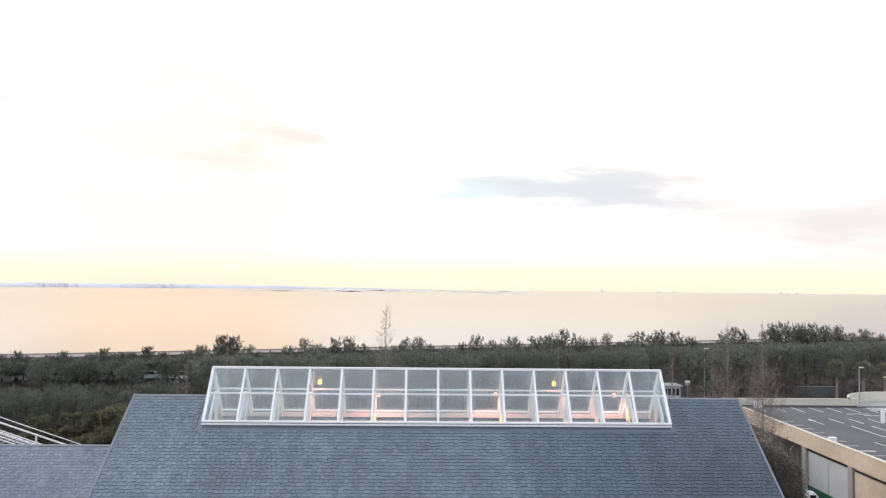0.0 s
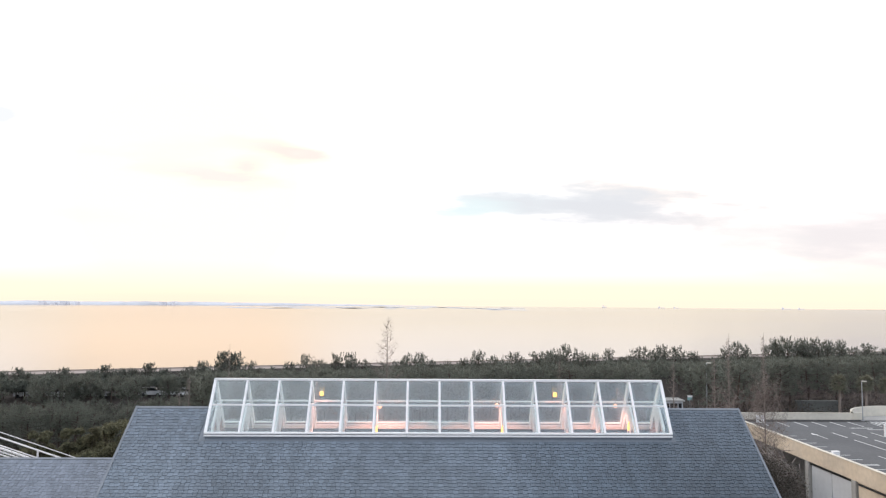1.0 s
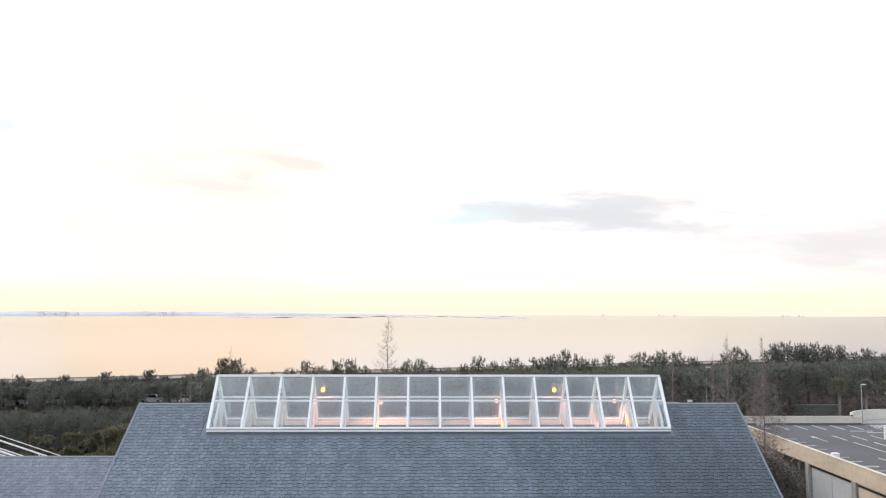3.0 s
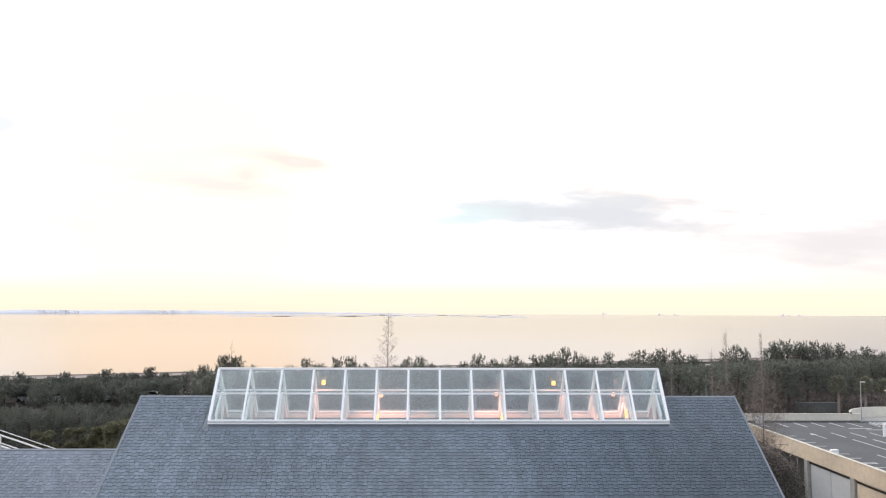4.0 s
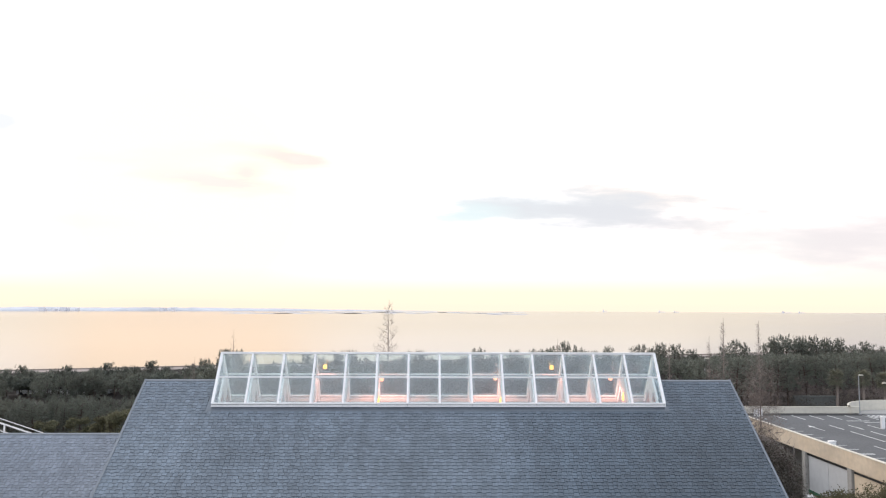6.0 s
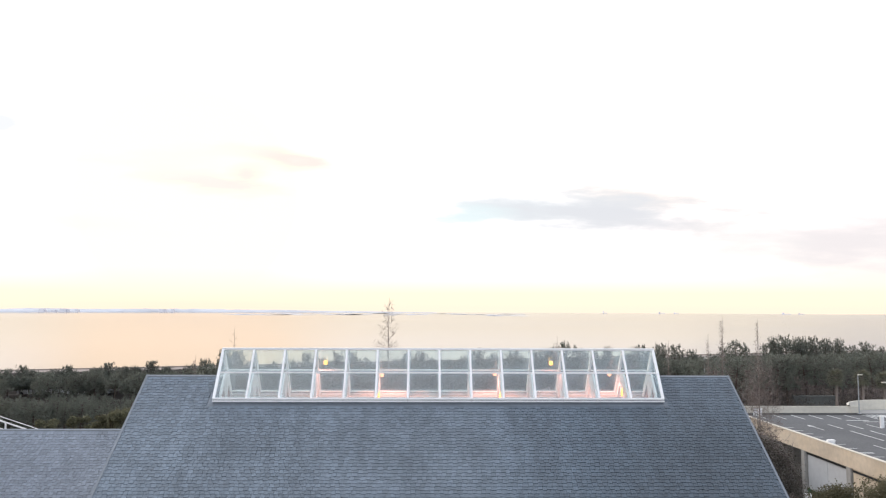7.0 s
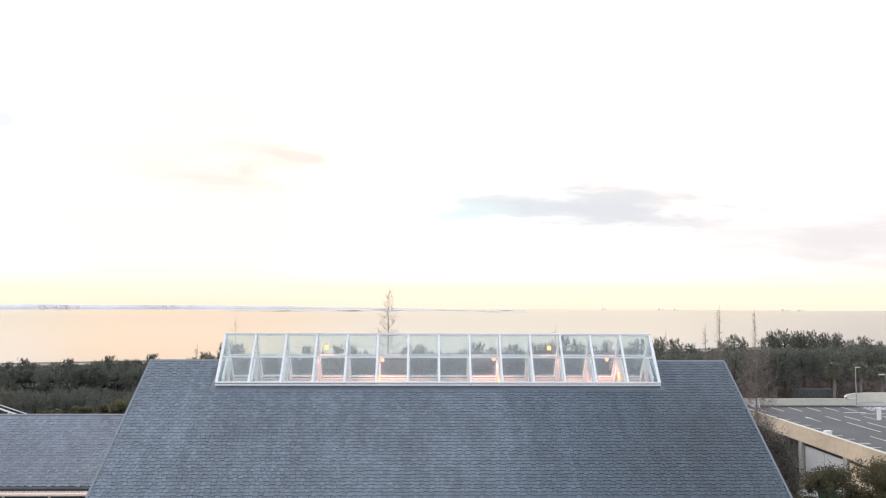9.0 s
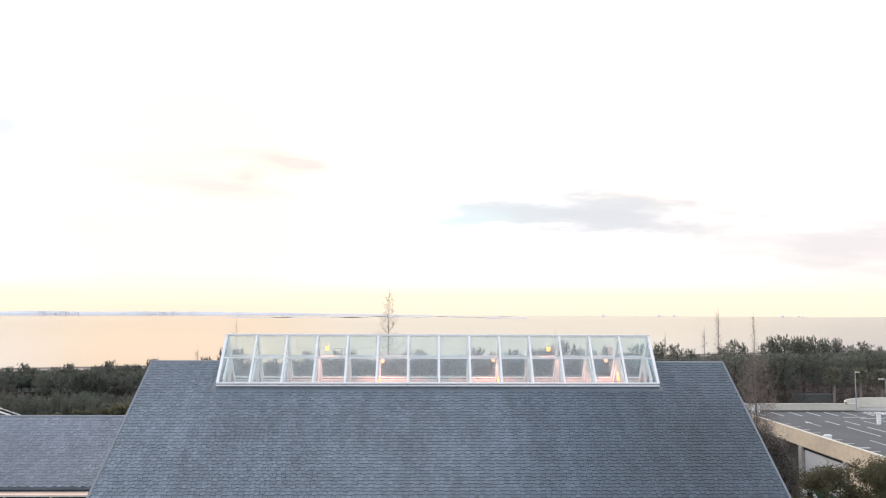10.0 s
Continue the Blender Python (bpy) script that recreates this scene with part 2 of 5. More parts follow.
SLATE = material("grey_slate", (0.172, 0.195, 0.231), 0.45, fine=(9, 0.14), broad=(0.45, 0.16), bump=(0.35, 40), island=0.17, piece=0.17, second=(0.166, 0.187, 0.222))
SLATE_STAIN_SHADE = material("grey_slate_stain_shade", (0.126, 0.155, 0.183), 0.45, fine=(9, 0.14), broad=(0.45, 0.14), bump=(0.35, 40), island=0.17, piece=0.17, second=(0.139, 0.165, 0.197))


def stain_and_shade(m, stops):
    """A weather stain below the skylight, and the dimmer light to the right painted in: the share of colour kept, by x
    along the roof, with ragged streaks.
    """
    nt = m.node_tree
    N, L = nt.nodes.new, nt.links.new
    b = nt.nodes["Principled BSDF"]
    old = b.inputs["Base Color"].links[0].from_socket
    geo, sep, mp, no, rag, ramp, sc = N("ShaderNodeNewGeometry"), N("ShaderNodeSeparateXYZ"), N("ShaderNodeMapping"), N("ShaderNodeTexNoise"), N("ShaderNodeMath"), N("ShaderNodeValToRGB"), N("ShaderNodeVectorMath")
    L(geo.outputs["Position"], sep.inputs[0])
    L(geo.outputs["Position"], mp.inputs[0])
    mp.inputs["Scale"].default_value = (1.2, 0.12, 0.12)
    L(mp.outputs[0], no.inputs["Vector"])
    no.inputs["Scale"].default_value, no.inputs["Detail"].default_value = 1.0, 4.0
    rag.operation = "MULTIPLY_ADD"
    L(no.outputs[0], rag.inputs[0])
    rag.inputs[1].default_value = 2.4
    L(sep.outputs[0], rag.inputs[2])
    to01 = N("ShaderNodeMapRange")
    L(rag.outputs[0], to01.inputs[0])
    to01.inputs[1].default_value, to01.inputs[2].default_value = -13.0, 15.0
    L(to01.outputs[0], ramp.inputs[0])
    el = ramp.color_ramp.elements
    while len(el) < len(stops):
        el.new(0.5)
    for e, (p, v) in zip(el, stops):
        e.position, e.color = p, (v * (0.92 if v < 0.7 else 1.0), v, v * (1.07 if v < 0.7 else 1.0), 1)      # the darkest stretch is also tinted bluer
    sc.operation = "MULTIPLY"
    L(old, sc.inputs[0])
    # paler up the slope beside the skylight: the upper roof's sheen painted in
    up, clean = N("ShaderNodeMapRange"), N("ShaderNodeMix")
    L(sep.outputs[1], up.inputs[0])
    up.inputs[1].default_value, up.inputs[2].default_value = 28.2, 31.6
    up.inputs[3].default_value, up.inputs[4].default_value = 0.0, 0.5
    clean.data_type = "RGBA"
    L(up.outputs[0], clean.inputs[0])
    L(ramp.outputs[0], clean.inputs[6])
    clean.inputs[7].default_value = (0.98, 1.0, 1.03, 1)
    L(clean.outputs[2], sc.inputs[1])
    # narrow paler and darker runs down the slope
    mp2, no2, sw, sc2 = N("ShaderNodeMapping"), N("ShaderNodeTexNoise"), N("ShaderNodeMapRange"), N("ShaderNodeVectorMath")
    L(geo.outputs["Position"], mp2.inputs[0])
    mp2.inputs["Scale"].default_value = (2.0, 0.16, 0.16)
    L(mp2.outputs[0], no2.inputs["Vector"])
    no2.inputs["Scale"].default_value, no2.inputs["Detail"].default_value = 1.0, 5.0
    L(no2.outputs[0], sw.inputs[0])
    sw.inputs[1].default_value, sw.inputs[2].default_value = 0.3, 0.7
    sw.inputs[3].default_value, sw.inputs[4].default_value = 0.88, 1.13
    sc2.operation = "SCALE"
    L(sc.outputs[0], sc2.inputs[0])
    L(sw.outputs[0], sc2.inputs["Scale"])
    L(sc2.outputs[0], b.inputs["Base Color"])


stain_and_shade(SLATE_STAIN_SHADE, [(0.0, 1.05), (0.10, 1.05), (0.17, 0.95), (0.5, 0.94), (0.7, 0.62), (0.86, 0.41), (0.93, 0.43), (1.0, 0.46)])
# slate feet painted near black for the shadow gap and dirt under each course
SLATE_EDGE_SHADE = material("split_slate_edge_shade", (0.03, 0.036, 0.044), 0.8, fine=(14, 0.25), island=0.2, piece=0.2)
SLATE_BED = material("roof_underlay", (0.05, 0.058, 0.068), 0.8)
LEAD = material("lead_grey_metal", (0.14, 0.158, 0.18), 0.5, metal=0.2, fine=(6, 0.1))
PALE_LEAD = material("pale_lead_capping", (0.17, 0.185, 0.205), 0.5, metal=0.1, fine=(6, 0.1))
WHITE_METAL = material("white_painted_metal", (0.82, 0.8, 0.785), 0.4, fine=(7, 0.04), broad=(0.8, 0.05))
WHITE_PLASTER = material("white_plaster", (0.72, 0.68, 0.63), 0.8, fine=(5, 0.06), bump=(0.1, 30))
SHAFT = material("pinkish_plaster_lining", (0.42, 0.3, 0.27), 0.7, fine=(5, 0.15))
BROWN_FLOOR = material("brown_timber", (0.19, 0.09, 0.06), 0.55, fine=(6, 0.25), stretch=(1, 8, 1), bump=(0.15, 12))
RENDER_WALL = material("cream_wall_render", (0.55, 0.47, 0.36), 0.85, fine=(4, 0.08), broad=(0.25, 0.12), bump=(0.2, 25))
CREAM = material("cream_concrete_paint", (0.62, 0.505, 0.365), 0.8, fine=(2.0, 0.1), broad=(0.2, 0.16), bump=(0.1, 10), second=(0.56, 0.48, 0.39))
PALE_CREAM = material("pale_cream_concrete", (0.62, 0.57, 0.48), 0.8, fine=(2.0, 0.08), broad=(0.15, 0.12))
CONCRETE = material("grey_concrete", (0.33, 0.32, 0.30), 0.85, fine=(2, 0.12), broad=(0.2, 0.16), bump=(0.2, 12))
ASPHALT = material("worn_asphalt", (0.085, 0.088, 0.092), 0.85, fine=(3, 0.15), broad=(0.08, 0.18), bump=(0.3, 30), second=(0.11, 0.11, 0.112))
LINE_PAINT = material("white_road_paint", (0.6, 0.6, 0.58), 0.7, fine=(3, 0.2), broad=(0.4, 0.2))
PANEL = material("pale_grey_panel", (0.5, 0.51, 0.52), 0.6, fine=(1.5, 0.06), broad=(0.2, 0.08))
DARK_METAL = material("dark_metal", (0.03, 0.032, 0.035), 0.5, metal=0.3)
GREY_METAL = material("grey_galvanised_metal", (0.36, 0.37, 0.38), 0.45, metal=0.5)
SOIL = material("brown_winter_ground", (0.044, 0.032, 0.027), 0.95, fine=(0.6, 0.35), broad=(0.03, 0.4), bump=(0.5, 1.5), second=(0.036, 0.031, 0.025))
SAND = material("pale_sand", (0.27, 0.225, 0.2), 0.95, fine=(0.3, 0.1), broad=(0.02, 0.12))
WEATHERED = material("weathered_brown_concrete", (0.36, 0.29, 0.24), 0.9, fine=(0.5, 0.1), broad=(0.03, 0.15))
MUD = material("pale_tidal_flat", (0.52, 0.52, 0.55), 0.6, fine=(0.05, 0.1), broad=(0.005, 0.2))
SEA = sea_surface()
BARK = material("pine_bark", (0.075, 0.055, 0.042), 0.9, fine=(5, 0.25), bump=(0.4, 14))
BARE_BARK = material("bare_tree_bark", (0.22, 0.18, 0.155), 0.9, fine=(5, 0.2), bump=(0.3, 20))
TWIG = material("reddish_twigs", (0.205, 0.165, 0.145), 0.9, fine=(2, 0.2), island=0.25)
PINE_LEAF = material("pine_needles", (0.082, 0.092, 0.076), 0.75, fine=(0.9, 0.2), broad=(0.12, 0.22), island=0.18, second=(0.101, 0.101, 0.084), spec=0.05)
BROAD_LEAF = material("evergreen_leaves", (0.06, 0.058, 0.033), 0.65, fine=(1.5, 0.2), broad=(0.3, 0.35), island=0.14, second=(0.083, 0.072, 0.04), spec=0.2)
OLIVE_LEAF = material("olive_shrub_leaves", (0.084, 0.088, 0.052), 0.65, fine=(1.2, 0.25), broad=(0.25, 0.35), island=0.2, second=(0.108, 0.097, 0.06), spec=0.15)
DARK_LEAF = material("dark_shrub_leaves", (0.07, 0.066, 0.054), 0.7, fine=(1.5, 0.3), broad=(0.3, 0.25), island=0.4, second=(0.085, 0.068, 0.056), spec=0.2)
PALM_LEAF = material("palm_fronds", (0.082, 0.09, 0.062), 0.65, fine=(1.5, 0.25), island=0.3, second=(0.105, 0.092, 0.066), spec=0.3)
# the haze of distance is mixed into these three pale colours
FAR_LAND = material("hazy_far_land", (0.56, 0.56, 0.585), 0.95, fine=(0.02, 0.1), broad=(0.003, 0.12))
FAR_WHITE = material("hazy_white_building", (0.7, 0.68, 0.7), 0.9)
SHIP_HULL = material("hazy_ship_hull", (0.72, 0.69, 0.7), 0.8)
CAR_WHITE = material("white_car_paint", (0.72, 0.72, 0.72), 0.25, fine=(3, 0.03))
CAR_GLASS = material("dark_car_glass", (0.02, 0.022, 0.025), 0.08)
TYRE = material("black_rubber", (0.02, 0.02, 0.02), 0.85)
GREEN_MESH = material("green_fence_mesh", (0.02, 0.09, 0.05), 0.7, fine=(2, 0.2))
for leaf, share in ((PINE_LEAF, 0.9), (BROAD_LEAF, 0.45), (OLIVE_LEAF, 0.6), (DARK_LEAF, 0.3), (PALM_LEAF, 0.8)):
    backlit(leaf, share)
GLASS_FRONT = glazing("skylight_glass", (0.935, 0.975, 0.97))
LAMP_AMBER = glowing("amber_lamp", (1.0, 0.5, 0.09), 1.7)
LAMP_PEACH = glowing("peach_lamp", (1.0, 0.4, 0.2), 1.7)
LAMP_EMBER = glowing("dim_orange_lamp", (1.0, 0.42, 0.2), 0.5)
EAVE_GLOW = glowing("lit_cornice_glow", (1.0, 0.7, 0.57), 0.42)


# ---------------------------------------------------------------- mesh helpers
def thing(name, at, label, category, group="", kind=""):
    e = new(name)
    e.location = at
    e.empty_display_size = 0.2
    return tagged(e, label, category, group, kind)


def origin(ob):
    p = Vector(ob.location)
    return p + origin(ob.parent) if ob.parent else p


def part(name, bm, mat, parent=None, label="", kind=""):
    """One mesh, built in world metres, as an object of its own under its thing or part."""
    me = bpy.data.meshes.new(name)
    if parent:
        bmesh.ops.translate(bm, verts=bm.verts, vec=-origin(parent))
    bm.to_mesh(me)
    bm.free()
    me.materials.append(mat)
    ob = new(name, me)
    ob.parent = parent
    return tagged(ob, label, kind=kind)


def raw(name, verts, faces, mat, parent=None, label="", kind="", at=None):
    me = bpy.data.meshes.new(name)
    o = np.array(origin(parent)) if parent else np.zeros(3)
    if at is not None:
        o = np.zeros(3)
    me.from_pydata((np.asarray(verts, float) - o).tolist(), [], faces if isinstance(faces, list) else faces.tolist())
    me.materials.append(mat)
    ob = new(name, me)
    ob.parent = parent
    return tagged(ob, label, kind=kind)


def box(bm, x0, x1, y0, y1, z0, z1, bevel=0.0):
    r = bmesh.ops.create_cube(bm, size=1)
    bmesh.ops.scale(bm, vec=(x1 - x0, y1 - y0, z1 - z0), verts=r["verts"])
    bmesh.ops.translate(bm, vec=((x0 + x1) / 2, (y0 + y1) / 2, (z0 + z1) / 2), verts=r["verts"])
    if bevel:
        es = list({e for v in r["verts"] for e in v.link_edges})
        bmesh.ops.bevel(bm, geom=es, offset=bevel, segments=2, affect="EDGES")
    return bm


def beam(bm, p, q, w, h, up=(0, 0, 1)):
    """A bar from p to q, w across and h along up."""
    p, q = Vector(p), Vector(q)
    d = (q - p).normalized()
    side = d.cross(Vector(up)).normalized()
    top = side.cross(d).normalized()
    vs = [bm.verts.new(c + side * (sx * w / 2) + top * (sz * h / 2)) for c in (p, q) for sx, sz in ((-1, -1), (1, -1), (1, 1), (-1, 1))]
    for f in ((3, 2, 1, 0), (4, 5, 6, 7), (0, 1, 5, 4), (1, 2, 6, 5), (2, 3, 7, 6), (3, 0, 4, 7)):
        bm.faces.new([vs[i] for i in f])
    return bm


def tube(bm, pts, radii, n=6):
    rings = []
    for i, p in enumerate(pts):
        p = Vector(p)
        d = (Vector(pts[min(i + 1, len(pts) - 1)]) - Vector(pts[max(i - 1, 0)])).normalized()
        a = d.orthogonal().normalized()
        b = d.cross(a)
        rings.append([bm.verts.new(p + (a * math.cos(6.2832 * k / n) + b * math.sin(6.2832 * k / n)) * radii[i]) for k in range(n)])
    for r0, r1 in zip(rings, rings[1:]):
        for k in range(n):
            bm.faces.new((r0[k], r0[(k + 1) % n], r1[(k + 1) % n], r1[k]))
    if radii[0] > 0.01:
        bm.faces.new(rings[0][::-1])
    if radii[-1] > 0.01:
        bm.faces.new(rings[-1])
    return bm


def prism(bm, outline, axis, a, b):
    """A flat outline pushed along an axis from a to b; outline in the other two axes, in order."""
    def at(p, c):
        return (c, *p) if axis == "x" else ((p[0], c, p[1]) if axis == "y" else (*p, c))
    lo, hi = [bm.verts.new(at(p, a)) for p in outline], [bm.verts.new(at(p, b)) for p in outline]
    n = len(outline)
    bm.faces.new(lo[::-1])
    bm.faces.new(hi)
    for i in range(n):
        bm.faces.new((lo[i], lo[(i + 1) % n], hi[(i + 1) % n], hi[i]))
    bmesh.ops.recalc_face_normals(bm, faces=bm.faces)
    return bm


def B():
    return bmesh.new()


def blades(rng, centres, count, length, width, lift, spread=1.0):
    """Leaf blades in tufts: count thin triangles round each centre, turned up by lift."""
    n = len(centres) * count
    c = np.repeat(np.asarray(centres, float), count, 0)
    d = rng.normal(size=(n, 3)) * (spread, spread, 1)
    d[:, 2] += lift
    d /= np.linalg.norm(d, axis=1, keepdims=True)
    s = np.cross(d, rng.normal(size=(n, 3)))
    s /= np.linalg.norm(s, axis=1, keepdims=True) + 1e-9
    ln = length * rng.uniform(0.6, 1.3, (n, 1))
    w = width * rng.uniform(0.7, 1.3, (n, 1))
    v = np.empty((n, 3, 3))
    v[:, 0], v[:, 1], v[:, 2] = c + d * ln * 0.15 + s * w, c + d * ln * 0.15 - s * w, c + d * ln
    return v.reshape(-1, 3), np.arange(n * 3).reshape(-1, 3)


def leaves(rng, centres, count, radius, size):
    """Small pointed leaves scattered in a ball round each centre."""
    n = len(centres) * count
    c = np.repeat(np.asarray(centres, float), count, 0) + rng.normal(size=(n, 3)) * radius * 0.55
    a = rng.normal(size=(n, 3))
    a /= np.linalg.norm(a, axis=1, keepdims=True)
    b = np.cross(a, rng.normal(size=(n, 3)))
    b /= np.linalg.norm(b, axis=1, keepdims=True) + 1e-9
    s = size * rng.uniform(0.6, 1.4, (n, 1))
    v = np.empty((n, 3, 3))
    v[:, 0], v[:, 1], v[:, 2] = c - a * s * 0.8 + b * s * 0.55, c - a * s * 0.8 - b * s * 0.55, c + a * s
    return v.reshape(-1, 3), np.arange(n * 3).reshape(-1, 3)


DIM_CONCRETE = material("dark_grey_concrete", (0.12, 0.122, 0.112), 0.9, fine=(2, 0.12), broad=(0.2, 0.16))

# ---------------------------------------------------------------- ground, sea and distance
GROUND = 7.5


def past_wall(x, y):
    """Metres beyond the foot of the sea wall (minus: inland)."""
    return y - 157.5 - 0.348 * x


def ease(a, b, v):
    k = min(1.0, max(0.0, (v - a) / (b - a)))
    return k * k * (3 - 2 * k)


def ground_height(x, y):
    """Low round the house, rising to the wood, and falling away under the sea behind its wall."""
    w = past_wall(x, y)
    y0 = 64 + 38 * ease(15, 35, x)
    g = GROUND + (13.0 - GROUND) * ease(y0, y0 + 24, y) + 2.0 * ease(-45, -8, w) * ease(80, 110, y)
    return g - (g + 4.0) * ease(3, 30, w)


def ground_sheet():
    xs = sorted(set([-4900, -3000, -1600, -900, -600, -420, -300] + [i * 8.0 for i in range(-27, 34)] + [340, 450, 800, 1200, 2000, 3200, 4900]))
    ys = sorted(set([-4900, -2500, -1000, -400, -150, -60] + [i * 12.0 for i in range(0, 5)] + [60 + i * 6.0 for i in range(0, 36)] + [300, 360, 460, 700, 1200, 2200, 4900]))
    vs = [(x, y, ground_height(x, y)) for y in ys for x in xs]
    w = len(xs)
    fs = [(j * w + i, j * w + i + 1, (j + 1) * w + i + 1, (j + 1) * w + i) for j in range(len(ys) - 1) for i in range(w - 1)]
    return raw("ground", vs, fs, SOIL, None, "brown winter ground with leaf litter and scrub", "structure")


tagged(ground_sheet(), category="ground")
bm = B()
ring = [bm.verts.new((4945 * math.cos(6.2832 * k / 256), 4945 * math.sin(6.2832 * k / 256), 0)) for k in range(256)]
bm.faces.new(ring)
tagged(part("water", bm, SEA, None, "calm sea reflecting the peach evening sky", "structure"), category="sea")
# grassy sea bank with a paved walk along its crest and a low parapet towards the water
CREST = 18.1


def along(x, w):
    return 157.5 + 0.348 * x + w


def bank_strip(name, profile, mat, label, category):
    """A cross-section (metres past the wall's foot, height) swept along the shore."""
    bm = B()
    prev = None
    for i in range(101):
        x = -320 + i * 8.0
        cur = [bm.verts.new((x, along(x, w), z + 0.05 * noise.noise((x * 0.05, w, 1)))) for w, z in profile]
        if prev:
            for k in range(len(profile) - 1):
                bm.faces.new((prev[k], cur[k], cur[k + 1], prev[k + 1]))
        prev = cur
    tagged(part(name, bm, mat, None, label, "structure"), category=category)


bank_strip("embankment", [(-8.0, 14.2), (-4.0, 16.2), (-0.6, CREST - 0.1), (-0.4, CREST - 0.06), (5.6, CREST - 0.06), (6.5, 14.0), (14.0, 6.0), (40.0, -3.0)], SOIL, "dark grassy sea bank behind the wood", "embankment")
bank_strip("pavement", [(-0.5, CREST - 0.12), (-0.5, CREST), (5.5, CREST), (5.5, CREST - 0.12)], SAND, "pale paved walk along the crest of the sea bank", "path")
bank_strip("parapet", [(5.1, CREST - 0.05), (5.1, CREST + 0.2), (5.7, CREST + 0.2), (5.7, CREST - 0.05)], WEATHERED, "low brown-grey parapet on the seaward edge of the walk", "wall")
# tidal flats far out, thin pale grey strips just clear of the water
rng = np.random.default_rng(11)
bm = B()
for k in range(30):
    cx = -800 + 42 * k + rng.uniform(-30, 30)
    cy = 3300 + rng.uniform(-350, 550)
    n, ln, wd = 18, rng.uniform(25, 85), rng.uniform(90, 260)
    bm.faces.new([bm.verts.new((cx + ln * math.cos(6.2832 * j / n) * rng.uniform(0.85, 1.1), cy + wd * math.sin(6.2832 * j / n) * rng.uniform(0.7, 1.2), 0.25)) for j in range(n)])
tagged(part("tidal_flat", bm, MUD, None, "pale grey tidal flats lying far out in the calm sea", "structure"), category="tidal flat")


def far_coast():
    """A low hazy coast with hills, across the water."""
    t = thing("far_coast", (-1500, 4400, 0), "low hazy blue-grey coast with pale buildings across the sea", "coast", kind="structure")
    rng = np.random.default_rng(5)
    bm = B()
    prev = None
    for i in range(150):
        f = i / 149
        x = -3350 + 3350 * f * 1.02
        y = math.sqrt(max(4700.0**2 - x * x, 0)) if abs(x) < 4600 else 1000
        h = (19 + 5 * noise.noise((x * 0.004, 0, 0)) + 4 * noise.noise((x * 0.02, 3, 0))) * min(1.0, (1 - f) * 2.2 + 0.12)
        h = max(h, 2.5)
        cur = [bm.verts.new((x, y - 60, -1)), bm.verts.new((x, y - 50, 2 + h * 0.3)), bm.verts.new((x, y, h)), bm.verts.new((x, y + 80, h * 0.7)), bm.verts.new((x, y + 160, -1))]
        if prev:
            for k in range(4):
                bm.faces.new((prev[k], cur[k], cur[k + 1], prev[k + 1]))
        prev = cur
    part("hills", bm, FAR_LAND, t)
    for cx, n in ((-3080, 7), (-2900, 8), (-2700, 7), (-2560, 5), (-2380, 5), (-2020, 4), (-1960, 4), (-1500, 3)):
        bm = B()
        for _ in range(n):
            x = cx + rng.uniform(-60, 60)
            y = math.sqrt(4600.0**2 - x * x) + 10
            w, h = rng.uniform(10, 34), rng.uniform(10, 21)
            box(bm, x - w / 2, x + w / 2, y - 10, y + 10, -1, h)
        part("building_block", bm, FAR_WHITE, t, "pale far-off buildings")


far_coast()


def ship(x, y, length, height):
    t = thing("cargo_ship", (x, y, 0), "small hazy cargo ship on the horizon", "ship", "ships at sea")
    bm = B()
    prism(bm, [(x - length / 2, 1.6), (x - length / 2 + 3, -1), (x + length / 2 - 4, -1), (x + length / 2, 2.2), (x + length / 2 - 3, 1.8)], "y", y - 4, y + 4)
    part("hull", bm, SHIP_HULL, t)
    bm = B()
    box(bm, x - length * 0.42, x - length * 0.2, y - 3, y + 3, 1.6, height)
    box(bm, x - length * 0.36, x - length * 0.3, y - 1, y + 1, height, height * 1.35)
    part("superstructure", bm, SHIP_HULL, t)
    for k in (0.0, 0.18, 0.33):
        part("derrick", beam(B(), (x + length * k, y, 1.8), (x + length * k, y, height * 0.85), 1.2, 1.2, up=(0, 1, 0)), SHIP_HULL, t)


for x, y, ln, h in ((1130, 4740, 30, 13), (1460, 4640, 44, 9), (1545, 4620, 34, 7), (2120, 4390, 60, 8), (2190, 4350, 40, 7), (2720, 4040, 44, 7)):
    ship(x, y, ln, h)

# ---------------------------------------------------------------- the house with the slate roof
X0, X1 = -13.95, 13.16          # gable ends of the roof
RY, RZ, S = 31.486, 26.56, 0.75  # ridge and slope
EY = 22.9                        # front eave
SKX0, SKX1, SKF = -10.474, 9.612, 30.02   # foot of the skylight
SKT = 27.87                      # ridge of the skylight


def roof_z(y):
    return RZ - S * abs(RY - y)


house = thing("house", ((X0 + X1) / 2, RY, GROUND), "large house with a steep grey slate gable roof", "house")
BY = 2 * RY - EY
wx0, wx1, wy0, wy1, wt = X0 + 0.5, X1 - 0.5, EY + 0.6, BY - 0.6, 0.3
for a in (wy0, wy1 - wt):
    part("wall", box(B(), wx0, wx1, a, a + wt, GROUND, roof_z(wy0) - 0.25), RENDER_WALL, house)
for a in (wx0, wx1 - wt):
    bm = B()
    prism(bm, [(wy0 + wt, GROUND), (wy1 - wt, GROUND), (wy1 - wt, roof_z(wy1 - wt) - 0.3), (RY, RZ - 0.35), (wy0 + wt, roof_z(wy0 + wt) - 0.3)], "x", a, a + wt)
    part("gable_wall", bm, RENDER_WALL, house)

